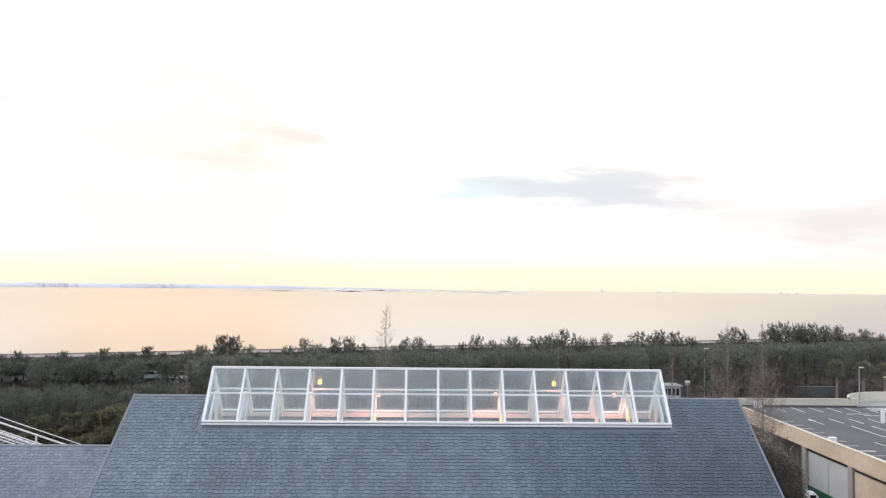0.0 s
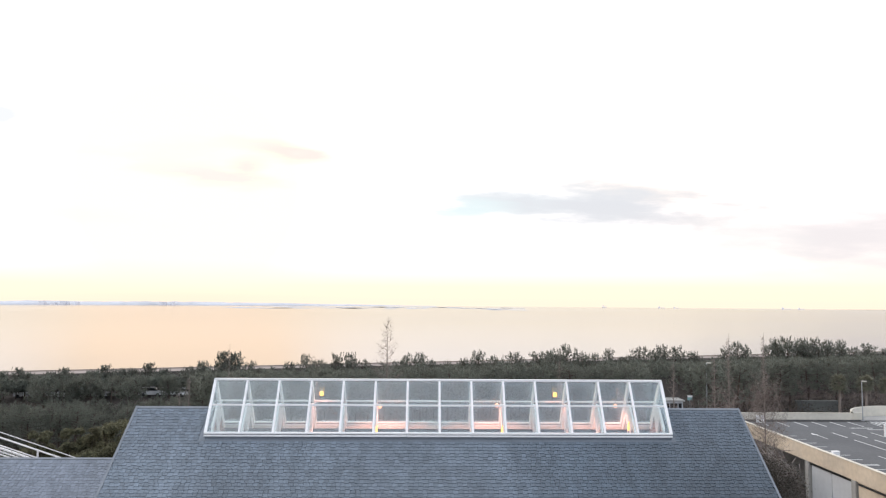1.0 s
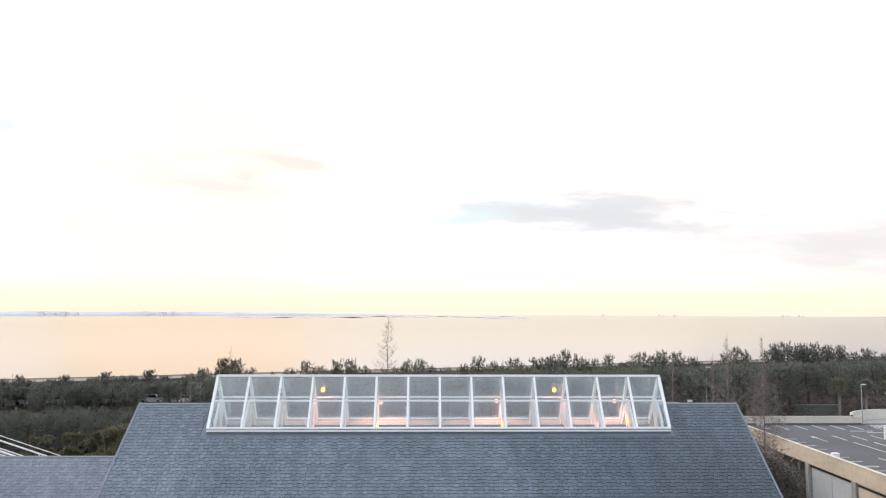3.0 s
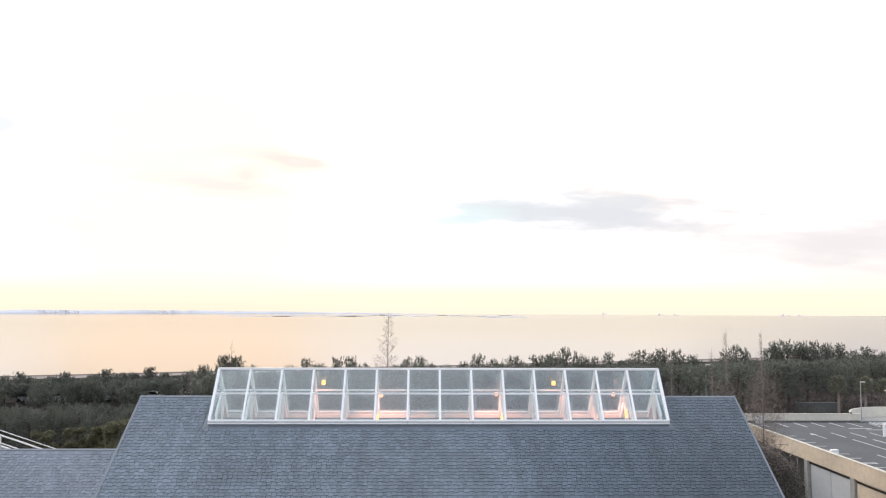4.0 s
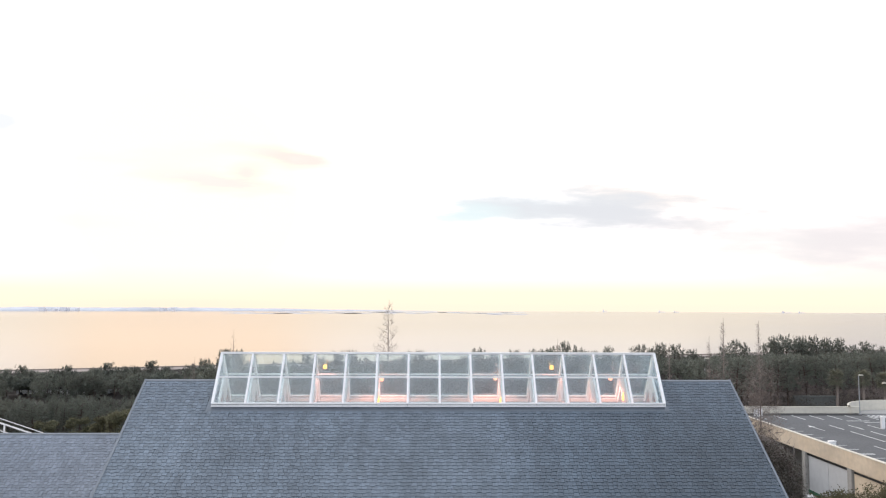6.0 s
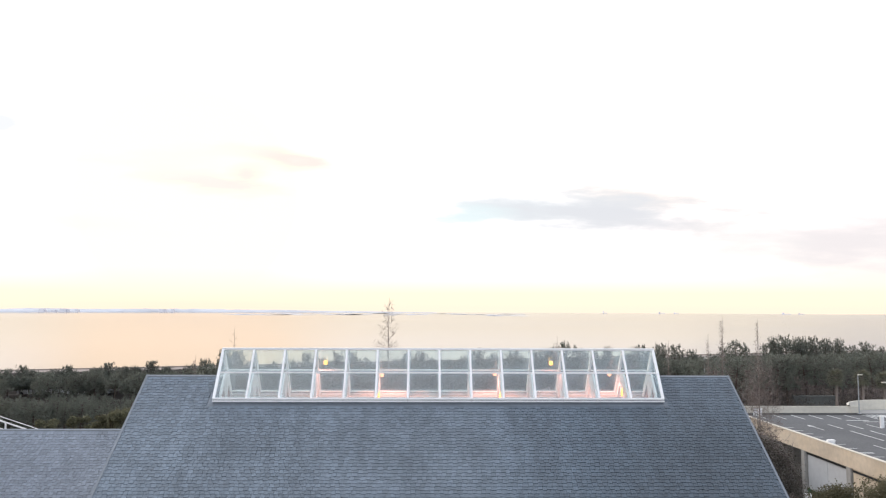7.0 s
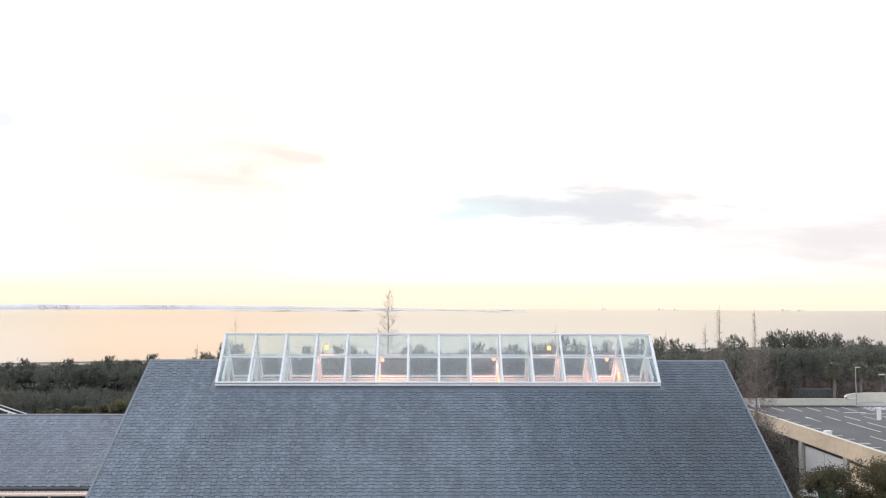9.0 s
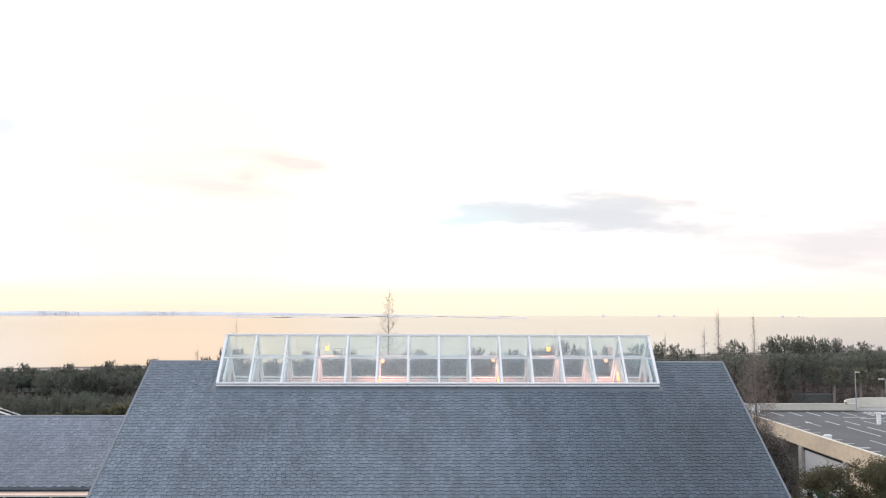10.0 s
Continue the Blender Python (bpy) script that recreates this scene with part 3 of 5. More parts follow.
HX0, HX1, HF, HB = SKX0 + 0.12, SKX1 - 0.12, SKF + 0.1, 2 * RY - SKF - 0.1   # opening under the skylight


def slope_slab(bm, x0, x1, ya, yb, thick=0.22, lift=0.0):
    """A piece of the roof's body between two depths on one slope."""
    a, b = roof_z(ya) + lift, roof_z(yb) + lift
    prism(bm, [(ya, a - thick), (yb, b - thick), (yb, b), (ya, a)], "x", x0, x1)


bm = B()
slope_slab(bm, X0, X1, EY, HF)
slope_slab(bm, X0, HX0, HF, RY)
slope_slab(bm, HX1, X1, HF, RY)
slope_slab(bm, X0, X1, HB, BY)
slope_slab(bm, X0, HX0, RY, HB)
slope_slab(bm, HX1, X1, RY, HB)
roof = part("roof", bm, SLATE_BED, house, "steep slate roof, blue-grey with weather stains and painted shade")
# capping along the ridge and the gable ends
for name, a, b in (("ridge_cap", X0 - 0.05, SKX0 - 0.18), ("ridge_cap", SKX1 + 0.18, X1 + 0.05)):
    bm = B()
    prism(bm, [(RY - 0.11, roof_z(RY - 0.11) + 0.04), (RY, RZ + 0.02), (RY + 0.11, roof_z(RY + 0.11) + 0.04), (RY + 0.11, roof_z(RY + 0.11) + 0.11), (RY, RZ + 0.085), (RY - 0.11, roof_z(RY - 0.11) + 0.11)], "x", a, b)
    part(name, bm, PALE_LEAD, house, "pale lead-grey ridge capping")
for xa, xb in ((X0 - 0.04, X0 + 0.06), (X1 - 0.04, X1 + 0.05)):
    for y0, y1 in ((EY - 0.05, RY), (RY, BY + 0.05)):
        bm = B()
        prism(bm, [(y0, roof_z(y0) - 0.3), (y1, roof_z(y1) - 0.3), (y1, roof_z(y1) + 0.1), (y0, roof_z(y0) + 0.1)], "x", xa, xb)
        part("verge_trim", bm, PALE_LEAD, house, "pale lead-grey verge trim")
# apron of metal flashing round the skylight
fl, apron = 0.26, 0.17
bm = B()
slope_slab(bm, SKX0 - fl, SKX1 + fl, SKF - apron, SKF - 0.02, 0.03, 0.08)
part("flashing", bm, LEAD, house, "grey metal flashing apron below the skylight")
for xa, xb in ((SKX0 - fl, SKX0 - 0.02), (SKX1 + 0.02, SKX1 + fl)):
    bm = B()
    slope_slab(bm, xa, xb, SKF - 0.02, RY, 0.03, 0.08)
    slope_slab(bm, xa, xb, RY, HB + 0.1, 0.03, 0.08)
    part("flashing", bm, LEAD, house, "grey metal flashing beside the skylight")
# white-lined shaft below the skylight
FLOOR = 21.5
for args in ((HX0, HX1, HF - 0.12, HF, FLOOR, roof_z(HF) - 0.02), (HX0, HX1, HB, HB + 0.12, FLOOR, roof_z(HB) - 0.02)):
    part("shaft_lining", box(B(), *args), SHAFT, house)
for xa, xb in ((HX0 - 0.12, HX0), (HX1, HX1 + 0.12)):
    bm = B()
    prism(bm, [(HF, FLOOR), (HB, FLOOR), (HB, roof_z(HB) - 0.02), (RY, RZ - 0.05), (HF, roof_z(HF) - 0.02)], "x", xa, xb)
    part("shaft_lining", bm, SHAFT, house)
part("shaft_floor", box(B(), HX0, HX1, HF, HB, FLOOR - 0.2, FLOOR), BROWN_FLOOR, house, "reddish-brown timber boards under the skylight")

# ---------------------------------------------------------------- the skylight
CURB = 25.42                     # its foot stands on the roof's opening
BASE = 25.72                     # foot of the glass
sky = thing("skylight", ((SKX0 + SKX1) / 2, RY, CURB), "long gabled glass skylight with a white metal frame", "skylight")
GF, GB = SKF, 2 * RY - SKF
bays = 14
step = (SKX1 - SKX0) / bays


def glass_y(z, side):
    k = (SKT - z) / (SKT - BASE)
    return RY + side * (RY - GF) * k


for side in (-1, 1):
    y = RY + side * (RY - GF)
    bm = B()
    ya, yb = (y - 0.06, y + 0.1) if side < 0 else (y - 0.1, y + 0.06)
    box(bm, SKX0, SKX1, ya, yb, CURB - 0.12, BASE - 0.09)
    part("curb", bm, LEAD, sky, "lead-clad curb")
    for k in range(0, bays, 2):
        xa = SKX0 + k * step + (0.004 if k else -0.04)
        xb = SKX0 + (k + 2) * step + (-0.004 if k + 2 < bays else 0.04)
        bm = B()
        box(bm, xa, xb, ya - 0.05, yb + 0.05, BASE - 0.13, BASE - 0.06, 0.008)
        box(bm, xa, xb, ya - 0.02, yb + 0.02, BASE - 0.03, BASE + 0.04, 0.008)
        part("sill", bm, WHITE_METAL, sky, "white sill of two steps, jointed every second bay")
    part("sill_gasket", box(B(), SKX0 - 0.02, SKX1 + 0.02, ya + 0.01, yb - 0.01, BASE - 0.085, BASE - 0.02), DARK_METAL, sky, "dark strip in the groove of the sill")
    inner = (GF + 0.1, GF + 0.13) if side < 0 else (GB - 0.13, GB - 0.1)
    part("inner_lining", box(B(), HX0, HX1, *inner, BASE - 0.26, BASE - 0.06), WHITE_PLASTER, sky, "pale lining board under the glass, tinged by the lamps")
    zm = (BASE + SKT) / 2 + 0.02
    bm = B()
    ym = glass_y(zm, side)
    beam(bm, (SKX0, ym, zm), (SKX1, ym, zm), 0.08, 0.07)
    part("purlin", bm, WHITE_METAL, sky)
    for i in range(bays + 1):
        x = SKX0 + i * step
        w = 0.12 if i in (0, bays) else 0.088
        bm = B()
        nrm = Vector((0, side * (SKT - BASE), RY - GF)).normalized()
        deep = 0.1 if side < 0 else 0.24
        off = -nrm * (deep - 0.1) / 2
        beam(bm, Vector((x, RY + side * 0.03, SKT - 0.04)) + off, Vector((x, glass_y(BASE, side), BASE)) + off, w, deep, up=nrm)
        part("rafter", bm, WHITE_METAL, sky)
    for i in range(bays):
        xa, xb = SKX0 + i * step + 0.05, SKX0 + (i + 1) * step - 0.05
        for z0, z1 in ((BASE + 0.04, zm - 0.035), (zm + 0.035, SKT - 0.07)):
            bm = B()
            vs = []
            for dy in (0.0, 0.012):
                for x, z in ((xa, z0), (xb, z0), (xb, z1), (xa, z1)):
                    vs.append(bm.verts.new((x, glass_y(z, side) + dy * side, z)))
            for f in ((0, 1, 2, 3), (7, 6, 5, 4), (0, 4, 5, 1), (1, 5, 6, 2), (2, 6, 7, 3), (3, 7, 4, 0)):
                bm.faces.new([vs[j] for j in f])
            g = part("pane", bm, GLASS_FRONT, sky, "slightly hazy clear glass pane")
            g.visible_shadow = False
bm = B()
box(bm, SKX0 - 0.06, SKX1 + 0.06, RY - 0.09, RY + 0.09, SKT - 0.07, SKT + 0.03, 0.015)
part("ridge_bar", bm, WHITE_METAL, sky)
# glazed triangular ends and the struts inside, like a bird's foot under each frame
for x in (SKX0, SKX1):
    bm = B()
    prism(bm, [(GF + 0.1, BASE + 0.04), (GB - 0.1, BASE + 0.04), (RY, SKT - 0.12)], "x", x - 0.006, x + 0.006)
    g = part("pane", bm, GLASS_FRONT, sky, "triangular end pane")
    g.visible_shadow = False
for i in range(bays + 1):
    x = SKX0 + i * step
    x += 0.13 if i == 0 else (-0.13 if i == bays else 0)
    bm = B()
    toes = [(-1.22, -0.2), (-0.92, -0.2), (-0.4, 0.5), (-0.15, -0.2), (0.15, -0.2), (0.4, 0.5), (0.92, -0.2), (1.22, -0.2), (0.17, 1.06), (-0.17, 1.06)]
    prism(bm, [(RY + dy, BASE + dz) for dy, dz in toes], "x", x - 0.045, x + 0.045)
    part("strut", bm, WHITE_METAL, sky, "white splayed strut inside the glass")

# ---------------------------------------------------------------- lamps under the skylight
def hanging_lamp(x, y, z, square):
    t = thing("pendant_lamp", (x, y, z), "small glowing amber lantern hanging inside the skylight" if square else "small round peach-coloured lamp glowing inside the skylight", "lamp", "lamps under the skylight")
    bm = B()
    if square:
        box(bm, x - 0.085, x + 0.085, y - 0.08, y + 0.08, z - 0.1, z + 0.1, 0.025)
    else:
        bmesh.ops.create_uvsphere(bm, u_segments=14, v_segments=10, radius=0.1)
        bmesh.ops.translate(bm, verts=bm.verts, vec=(x, y, z))
    part("shade", bm, LAMP_AMBER if square else LAMP_PEACH, t)
    bm = B()
    tube(bm, [(x, y, z + 0.12), (x, y, z + 0.2)], [0.045, 0.02], 8)
    part("cap", bm, GREY_METAL, t)
    bm = B()
    tube(bm, [(x, y, z + 0.2), (x, y, SKT - 0.12 - abs(y - RY) * 1.4)], [0.006, 0.006], 5)
    part("cord", bm, GREY_METAL, t)
    la = new("lamp_light", bpy.data.lights.new("lamp_light", "SPOT"))
    la.data.spot_size, la.data.spot_blend = radians(150), 0.4
    la.data.energy, la.data.color, la.data.shadow_soft_size = (LAMP_W if not square else LAMP_W * 0.6), (1.0, 0.35, 0.27), 0.2
    la.location = (0, 0, -0.16)
    la.parent = t


LAMP_W = 70.0
for x, y, z, sq in ((-5.77, 31.75, 27.20, True), (4.85, 31.75, 27.19, True), (-3.14, 32.10, 26.59, False), (2.22, 32.10, 26.65, False), (7.71, 32.10, 26.64, False)):
    hanging_lamp(x, y, z, sq)
# the wire that carries one lantern
t = thing("lamp_wire", (-6.0, 31.75, 27.2), "thin wire stretched across three bays inside the skylight", "wire")
part("wire", tube(B(), [(SKX0 + 2 * step, 31.75, 27.22), (-5.7, 31.75, 27.19), (SKX0 + 5 * step, 31.75, 27.24)], [0.007, 0.007, 0.007], 5), GREY_METAL, t)


def wall_light(x, z, power, mat, dx):
    """A flame-shaped light low inside the glass, on a thin stem."""
    t = thing("wall_light", (x, 30.75, z), "small yellow flame-shaped light low inside the skylight", "lamp", "low lights under the skylight")
    bm = B()
    tube(bm, [(x, 30.75, z - 0.2), (x, 30.75, z - 0.1), (x, 30.75, z + 0.05), (x + 0.03, 30.75, z + 0.22)], [0.03, 0.055, 0.045, 0.006], 8)
    part("shade", bm, mat, t)
    part("stem", tube(B(), [(x, 30.75, FLOOR), (x, 30.75, z - 0.2)], [0.03, 0.02], 6), DARK_METAL, t)
    la = new("lamp_light", bpy.data.lights.new("lamp_light", "SPOT"))
    la.data.spot_size, la.data.spot_blend = radians(170), 0.35
    la.data.energy, la.data.color, la.data.shadow_soft_size = power, (1.0, 0.42, 0.31), 0.06
    la.matrix_world = look((dx, 0.1, -0.25), (dx, 1.1, -0.85))
    la.parent = t


for x, z, power, mat, dx in ((7.95, 25.95, 55.0, LAMP_AMBER, -0.5), (-3.2, 25.78, 120.0, LAMP_AMBER, 0.6), (2.33, 25.75, 110.0, LAMP_AMBER, -0.6), (5.3, 25.55, 80.0, LAMP_EMBER, 0.65), (-6.2, 25.55, 70.0, LAMP_EMBER, 0.7)):
    wall_light(x, z, power, mat, dx)

# ---------------------------------------------------------------- the lower wing
WRY, WRZ, WEY = 35.7, 23.43, 32.0
WX0, WX1 = -46.0, X0 + 0.5


def wing_z(y):
    return WRZ - S * abs(WRY - y)


wing = thing("side_wing", (-30, WRY, GROUND), "lower side wing with a grey slate roof and lit eaves", "house")
WBY = 2 * WRY - WEY
bm = B()
for y0, y1 in ((WEY, WRY), (WRY, WBY)):
    prism(bm, [(y0, wing_z(y0) - 0.2), (y1, wing_z(y1) - 0.2), (y1, wing_z(y1)), (y0, wing_z(y0))], "x", WX0, WX1 - 0.02)
wroof = part("roof", bm, SLATE_BED, wing, "slate roof of blue-grey slates")
bm = B()
prism(bm, [(WRY - 0.11, wing_z(WRY - 0.11) + 0.04), (WRY, WRZ + 0.02), (WRY + 0.11, wing_z(WRY + 0.11) + 0.04), (WRY + 0.11, wing_z(WRY + 0.11) + 0.11), (WRY, WRZ + 0.085), (WRY - 0.11, wing_z(WRY - 0.11) + 0.11)], "x", WX0, WX1 - 0.02)
part("ridge_cap", bm, PALE_LEAD, wing, "pale lead-grey ridge capping")
ez = wing_z(WEY)
part("gutter", box(B(), WX0, WX1 - 0.02, WEY - 0.12, WEY, ez - 0.08, ez + 0.02, 0.02), LEAD, wing, "dark grey gutter")
part("fascia", box(B(), WX0, WX1 - 0.02, WEY + 0.02, WEY + 0.1, ez - 0.15, ez - 0.085), DARK_METAL, wing)
# the cornice itself glows, standing in for warm light cast on it
part("cornice", box(B(), WX0, WX1 - 0.02, WEY + 0.04, WEY + 0.3, ez - 0.4, ez - 0.155), EAVE_GLOW, wing, "cream cornice given a peach glow of its own")
for k in range(130):
    x = WX1 - 0.12 - k * 0.17
    part("dentil", box(B(), x - 0.045, x + 0.045, WEY - 0.02, WEY + 0.04, ez - 0.26, ez - 0.175), WHITE_PLASTER, wing)
part("cornice_moulding", box(B(), WX0, WX1 - 0.02, WEY - 0.03, WEY + 0.04, ez - 0.42, ez - 0.34, 0.01), WHITE_PLASTER, wing)
part("wall", box(B(), WX0, WX1 - 0.02, WEY + 0.9, WEY + 1.1, GROUND, ez - 0.3), DARK_METAL, wing, "dark glazed front")
for k in range(14):
    x = WX1 - 1.2 - k * 2.2
    part("mullion", box(B(), x - 0.05, x + 0.05, WEY + 0.8, WEY + 0.9, GROUND, ez - 0.42), PALE_CREAM, wing)
part("wall", box(B(), WX0, WX1 - 0.02, WBY - 1.1, WBY - 0.9, GROUND, wing_z(WBY) - 0.02), RENDER_WALL, wing)
part("soffit", box(B(), WX0, WX1 - 0.02, WEY + 0.3, WEY + 0.9, ez - 0.4, ez - 0.3), WHITE_PLASTER, wing)


# ---------------------------------------------------------------- the parking deck
DZ = 14.24
FX = 43.1
deck = thing("parking_building", (70, 85, GROUND), "cream concrete parking building with an asphalt roof deck", "building")
part("slab", box(B(), FX + 0.3, 105, 48, 109, DZ - 0.5, DZ), ASPHALT, deck, "worn grey asphalt parking deck")
part("parapet", box(B(), FX, FX + 0.3, 48, 109.3, 13.35, 15.08), CREAM, deck, "cream painted parapet and fascia")
part("coping", box(B(), FX - 0.06, FX + 0.36, 48, 109.3, 15.08, 15.16), PALE_CREAM, deck, "pale coping along the parapet")
part("parapet", box(B(), FX + 0.3, 64.0, 109, 109.3, DZ - 0.5, 15.2), PALE_CREAM, deck, "pale cream rear parapet")
part("coping", box(B(), FX + 0.36, 64.05, 108.95, 109.35, 15.2, 15.27), PALE_CREAM, deck)
# shadow along the parapet's foot, laid on the deck as a dark strip
part("drain_strip", box(B(), FX + 0.5, 64, 107.05, 109, DZ + 0.004, DZ + 0.03), TYRE, deck, "dark strip painted for the shadow at the foot of the parapet")
part("wall", box(B(), 45.0, 105, 48, 48.3, GROUND, DZ - 0.5), CREAM, deck)
part("wall", box(B(), FX + 0.15, FX + 0.4, 48, 74.4, GROUND, 13.35), CREAM, deck, "cream wall under the deck")
part("inner_wall", box(B(), FX + 6.0, FX + 6.3, 84.8, 109, GROUND, 13.74), CONCRETE, deck, "shaded concrete wall inside the open storey")
for y in (75.0, 84.5, 94.0, 103.5):
    part("pillar", box(B(), FX - 0.05, FX + 0.65, y - 0.4, y + 0.4, GROUND, 13.35, 0.03), CONCRETE, deck, "grey concrete pillar")
for k in range(2):
    y0 = 75.5 + k * 4.3
    part("panel", box(B(), FX + 0.3, FX + 0.42, y0, y0 + 4.2, 9.1, 13.0), PANEL, deck, "pale grey sheet panel")
part("lintel", box(B(), FX + 0.2, FX + 0.5, 75.4, 84.1, 13.0, 13.35), DARK_METAL, deck)
part("lintel", box(B(), FX + 0.05, FX + 0.15, 60, 74.3, 13.0, 13.2), DARK_METAL, deck)
part("plinth", box(B(), FX + 0.25, FX + 0.5, 75.4, 84.1, GROUND, 9.1), GREEN_MESH, deck, "green mesh fence at the foot")
for k in range(13):
    y = 78.28 + 2.46 * (k - 5)
    part("bay_line", box(B(), FX + 0.6, 47.45, y - 0.07, y + 0.07, DZ + 0.004, DZ + 0.012), LINE_PAINT, deck)
    if k == 5:
        part("bay_line", box(B(), FX + 0.6, 47.45, y - 0.5, y - 0.36, DZ + 0.004, DZ + 0.012), LINE_PAINT, deck)
        part("bay_line", box(B(), 47.45, 47.6, y - 0.5, y + 0.07, DZ + 0.004, DZ + 0.012), LINE_PAINT, deck)
for k in range(14):
    x = 47.45 + 2.64 * k
    part("bay_line", box(B(), x - 0.09, x + 0.09, 103.0, 107.0, DZ + 0.004, DZ + 0.012), LINE_PAINT, deck)
    if k >= 2:
        part("bay_line", box(B(), x + 0.6, x + 0.78, 94.4, 98.0, DZ + 0.004, DZ + 0.012), LINE_PAINT, deck)
        part("bay_line", box(B(), x + 0.6, x + 0.78, 85.6, 92.8, DZ + 0.004, DZ + 0.012), LINE_PAINT, deck)
for x, y0, y1 in ((50.4, 78.2, 82.7), (50.4, 70, 74)):
    part("bay_line", box(B(), x - 0.07, x + 0.07, y0, y1, DZ + 0.004, DZ + 0.012), LINE_PAINT, deck)
for x0, x1, y in ((58.0, 61.2, 101.75), (59.7, 63.0, 100.45), (63.4, 68.0, 101.2)):
    part("bay_line", box(B(), x0, x1, y - 0.14, y + 0.14, DZ + 0.004, DZ + 0.012), LINE_PAINT, deck)
bm = B()
prism(bm, [(50.3, 93.4), (50.44, 93.4), (50.44, 96.4), (50.75, 96.4), (50.37, 97.7), (49.99, 96.4), (50.3, 96.4)], "z", DZ + 0.004, DZ + 0.012)
part("arrow_mark", bm, LINE_PAINT, deck, "white painted arrow")
# hatch marks by the ramp
for k in range(7):
    part("hatch_mark", box(B(), 63.2 + 0.75 * k, 63.5 + 0.75 * k, 104.6, 107.2, DZ + 0.004, DZ + 0.012), LINE_PAINT, deck)
# curved wall of the ramp
bm = B()
cx, cy, r = 71.6, 105.6, 9.9
prev = None
for k in range(41):
    a = radians(160 - 140 * k / 40)
    cur = [bm.verts.new((cx + rr * math.cos(a), cy + rr * math.sin(a), z)) for rr, z in ((r, GROUND), (r, 15.5), (r - 0.3, 15.5), (r - 0.3, GROUND))]
    if prev:
        for j in range(4):
            bm.faces.new((prev[j], cur[j], cur[(j + 1) % 4], prev[(j + 1) % 4]))
    prev = cur
part("ramp_wall", bm, PALE_CREAM, deck, "curved cream wall of the spiral ramp")
bm = B()
rim = [(cx + (r - 0.32) * math.cos(radians(160 - 7 * k)), cy + (r - 0.32) * math.sin(radians(160 - 7 * k))) for k in range(21)]
prism(bm, [(x, y) for x, y in rim if y > 109.01] + [(80.6, 109.01), (62.8, 109.01)], "z", DZ - 0.6, DZ - 0.25)
part("ramp_floor", bm, CONCRETE, deck, "grey concrete floor of the spiral ramp")

t = thing("planter_box", (44.1, 80.2, DZ), "low wide white box standing beside the parapet", "box")
part("body", box(B(), 43.66, 44.52, 79.95, 80.45, DZ, 15.2, 0.06), WHITE_METAL, t)
part("lid", box(B(), 43.78, 44.56, 79.91, 80.49, 15.2, 15.29, 0.04), WHITE_METAL, t)
t = thing("ticket_machine", (59.0, 95.05, DZ), "white parking ticket machine on the deck", "machine")
part("body", box(B(), 58.75, 59.25, 94.9, 95.2, DZ, 15.72, 0.04), WHITE_METAL, t)
part("hood", box(B(), 58.7, 59.3, 94.85, 95.25, 15.72, 15.79, 0.03), WHITE_METAL, t)
for x in (46.2, 46.9):
    t = thing("sign_board", (x, 104.2, DZ), "small white sign board standing on the deck", "sign", "sign boards on the deck")
    part("board", box(B(), x - 0.27, x + 0.27, 104.17, 104.22, DZ + 0.35, DZ + 1.35), WHITE_METAL, t)
    part("foot", box(B(), x - 0.2, x + 0.2, 104.0, 104.4, DZ, DZ + 0.06), GREY_METAL, t)
    part("post", box(B(), x - 0.03, x + 0.03, 104.12, 104.17, DZ + 0.06, DZ + 0.6), GREY_METAL, t)


def street_lamp(x, y, z0, z1, arm):
    t = thing("street_lamp", (x, y, z0), "slim grey metal lamp post with a flat head", "street lamp", "lamp posts by the deck")
    part("pole", tube(B(), [(x, y, z0), (x, y, z1)], [0.085, 0.06], 8), GREY_METAL, t)
    part("base_plate", box(B(), x - 0.22, x + 0.22, y - 0.22, y + 0.22, z0, z0 + 0.06), GREY_METAL, t)
    part("arm", tube(B(), [(x, y, z1 - 0.05), (x + arm * 0.5, y, z1 + 0.12), (x + arm, y, z1 + 0.05)], [0.05, 0.045, 0.04], 6), GREY_METAL, t)
    part("head", box(B(), x + arm - 0.35, x + arm + 0.35, y - 0.15, y + 0.15, z1 - 0.04, z1 + 0.1, 0.03), PALE_CREAM, t)


street_lamp(59.75, 94.4, DZ, 20.2, -0.62)
street_lamp(44.1, 118.0, ground_height(44.1, 118.0), 21.8, 0.4)
street_lamp(63.6, 108.2, DZ + 0.03, 20.0, 0.35)

t = thing("retaining_wall", (75, 127, GROUND), "low grey retaining wall among the trees", "wall")
part("wall", box(B(), 62.5, 70.0, 126, 126.5, GROUND, 14.7), DIM_CONCRETE, t)
part("coping", box(B(), 62.4, 70.1, 125.9, 126.6, 14.7, 14.85), DIM_CONCRETE, t)

# pale kiosk among the trees
KX, KY = 38.9, 121.0
KZ = ground_height(KX, KY)
t = thing("kiosk", (KX, KY, KZ), "small pale kiosk with dark windows among the pines", "kiosk")
part("wall", box(B(), KX - 1.8, KX + 1.8, KY - 1.5, KY + 1.5, KZ - 0.3, 15.5), PANEL, t)
part("roof", box(B(), KX - 2.1, KX + 2.1, KY - 1.8, KY + 1.8, 15.5, 15.72), CONCRETE, t)
for k in range(5):
    part("window", box(B(), KX - 1.62 + k * 0.68, KX - 1.1 + k * 0.68, KY - 1.53, KY - 1.505, 14.1, 15.2), CAR_GLASS, t)

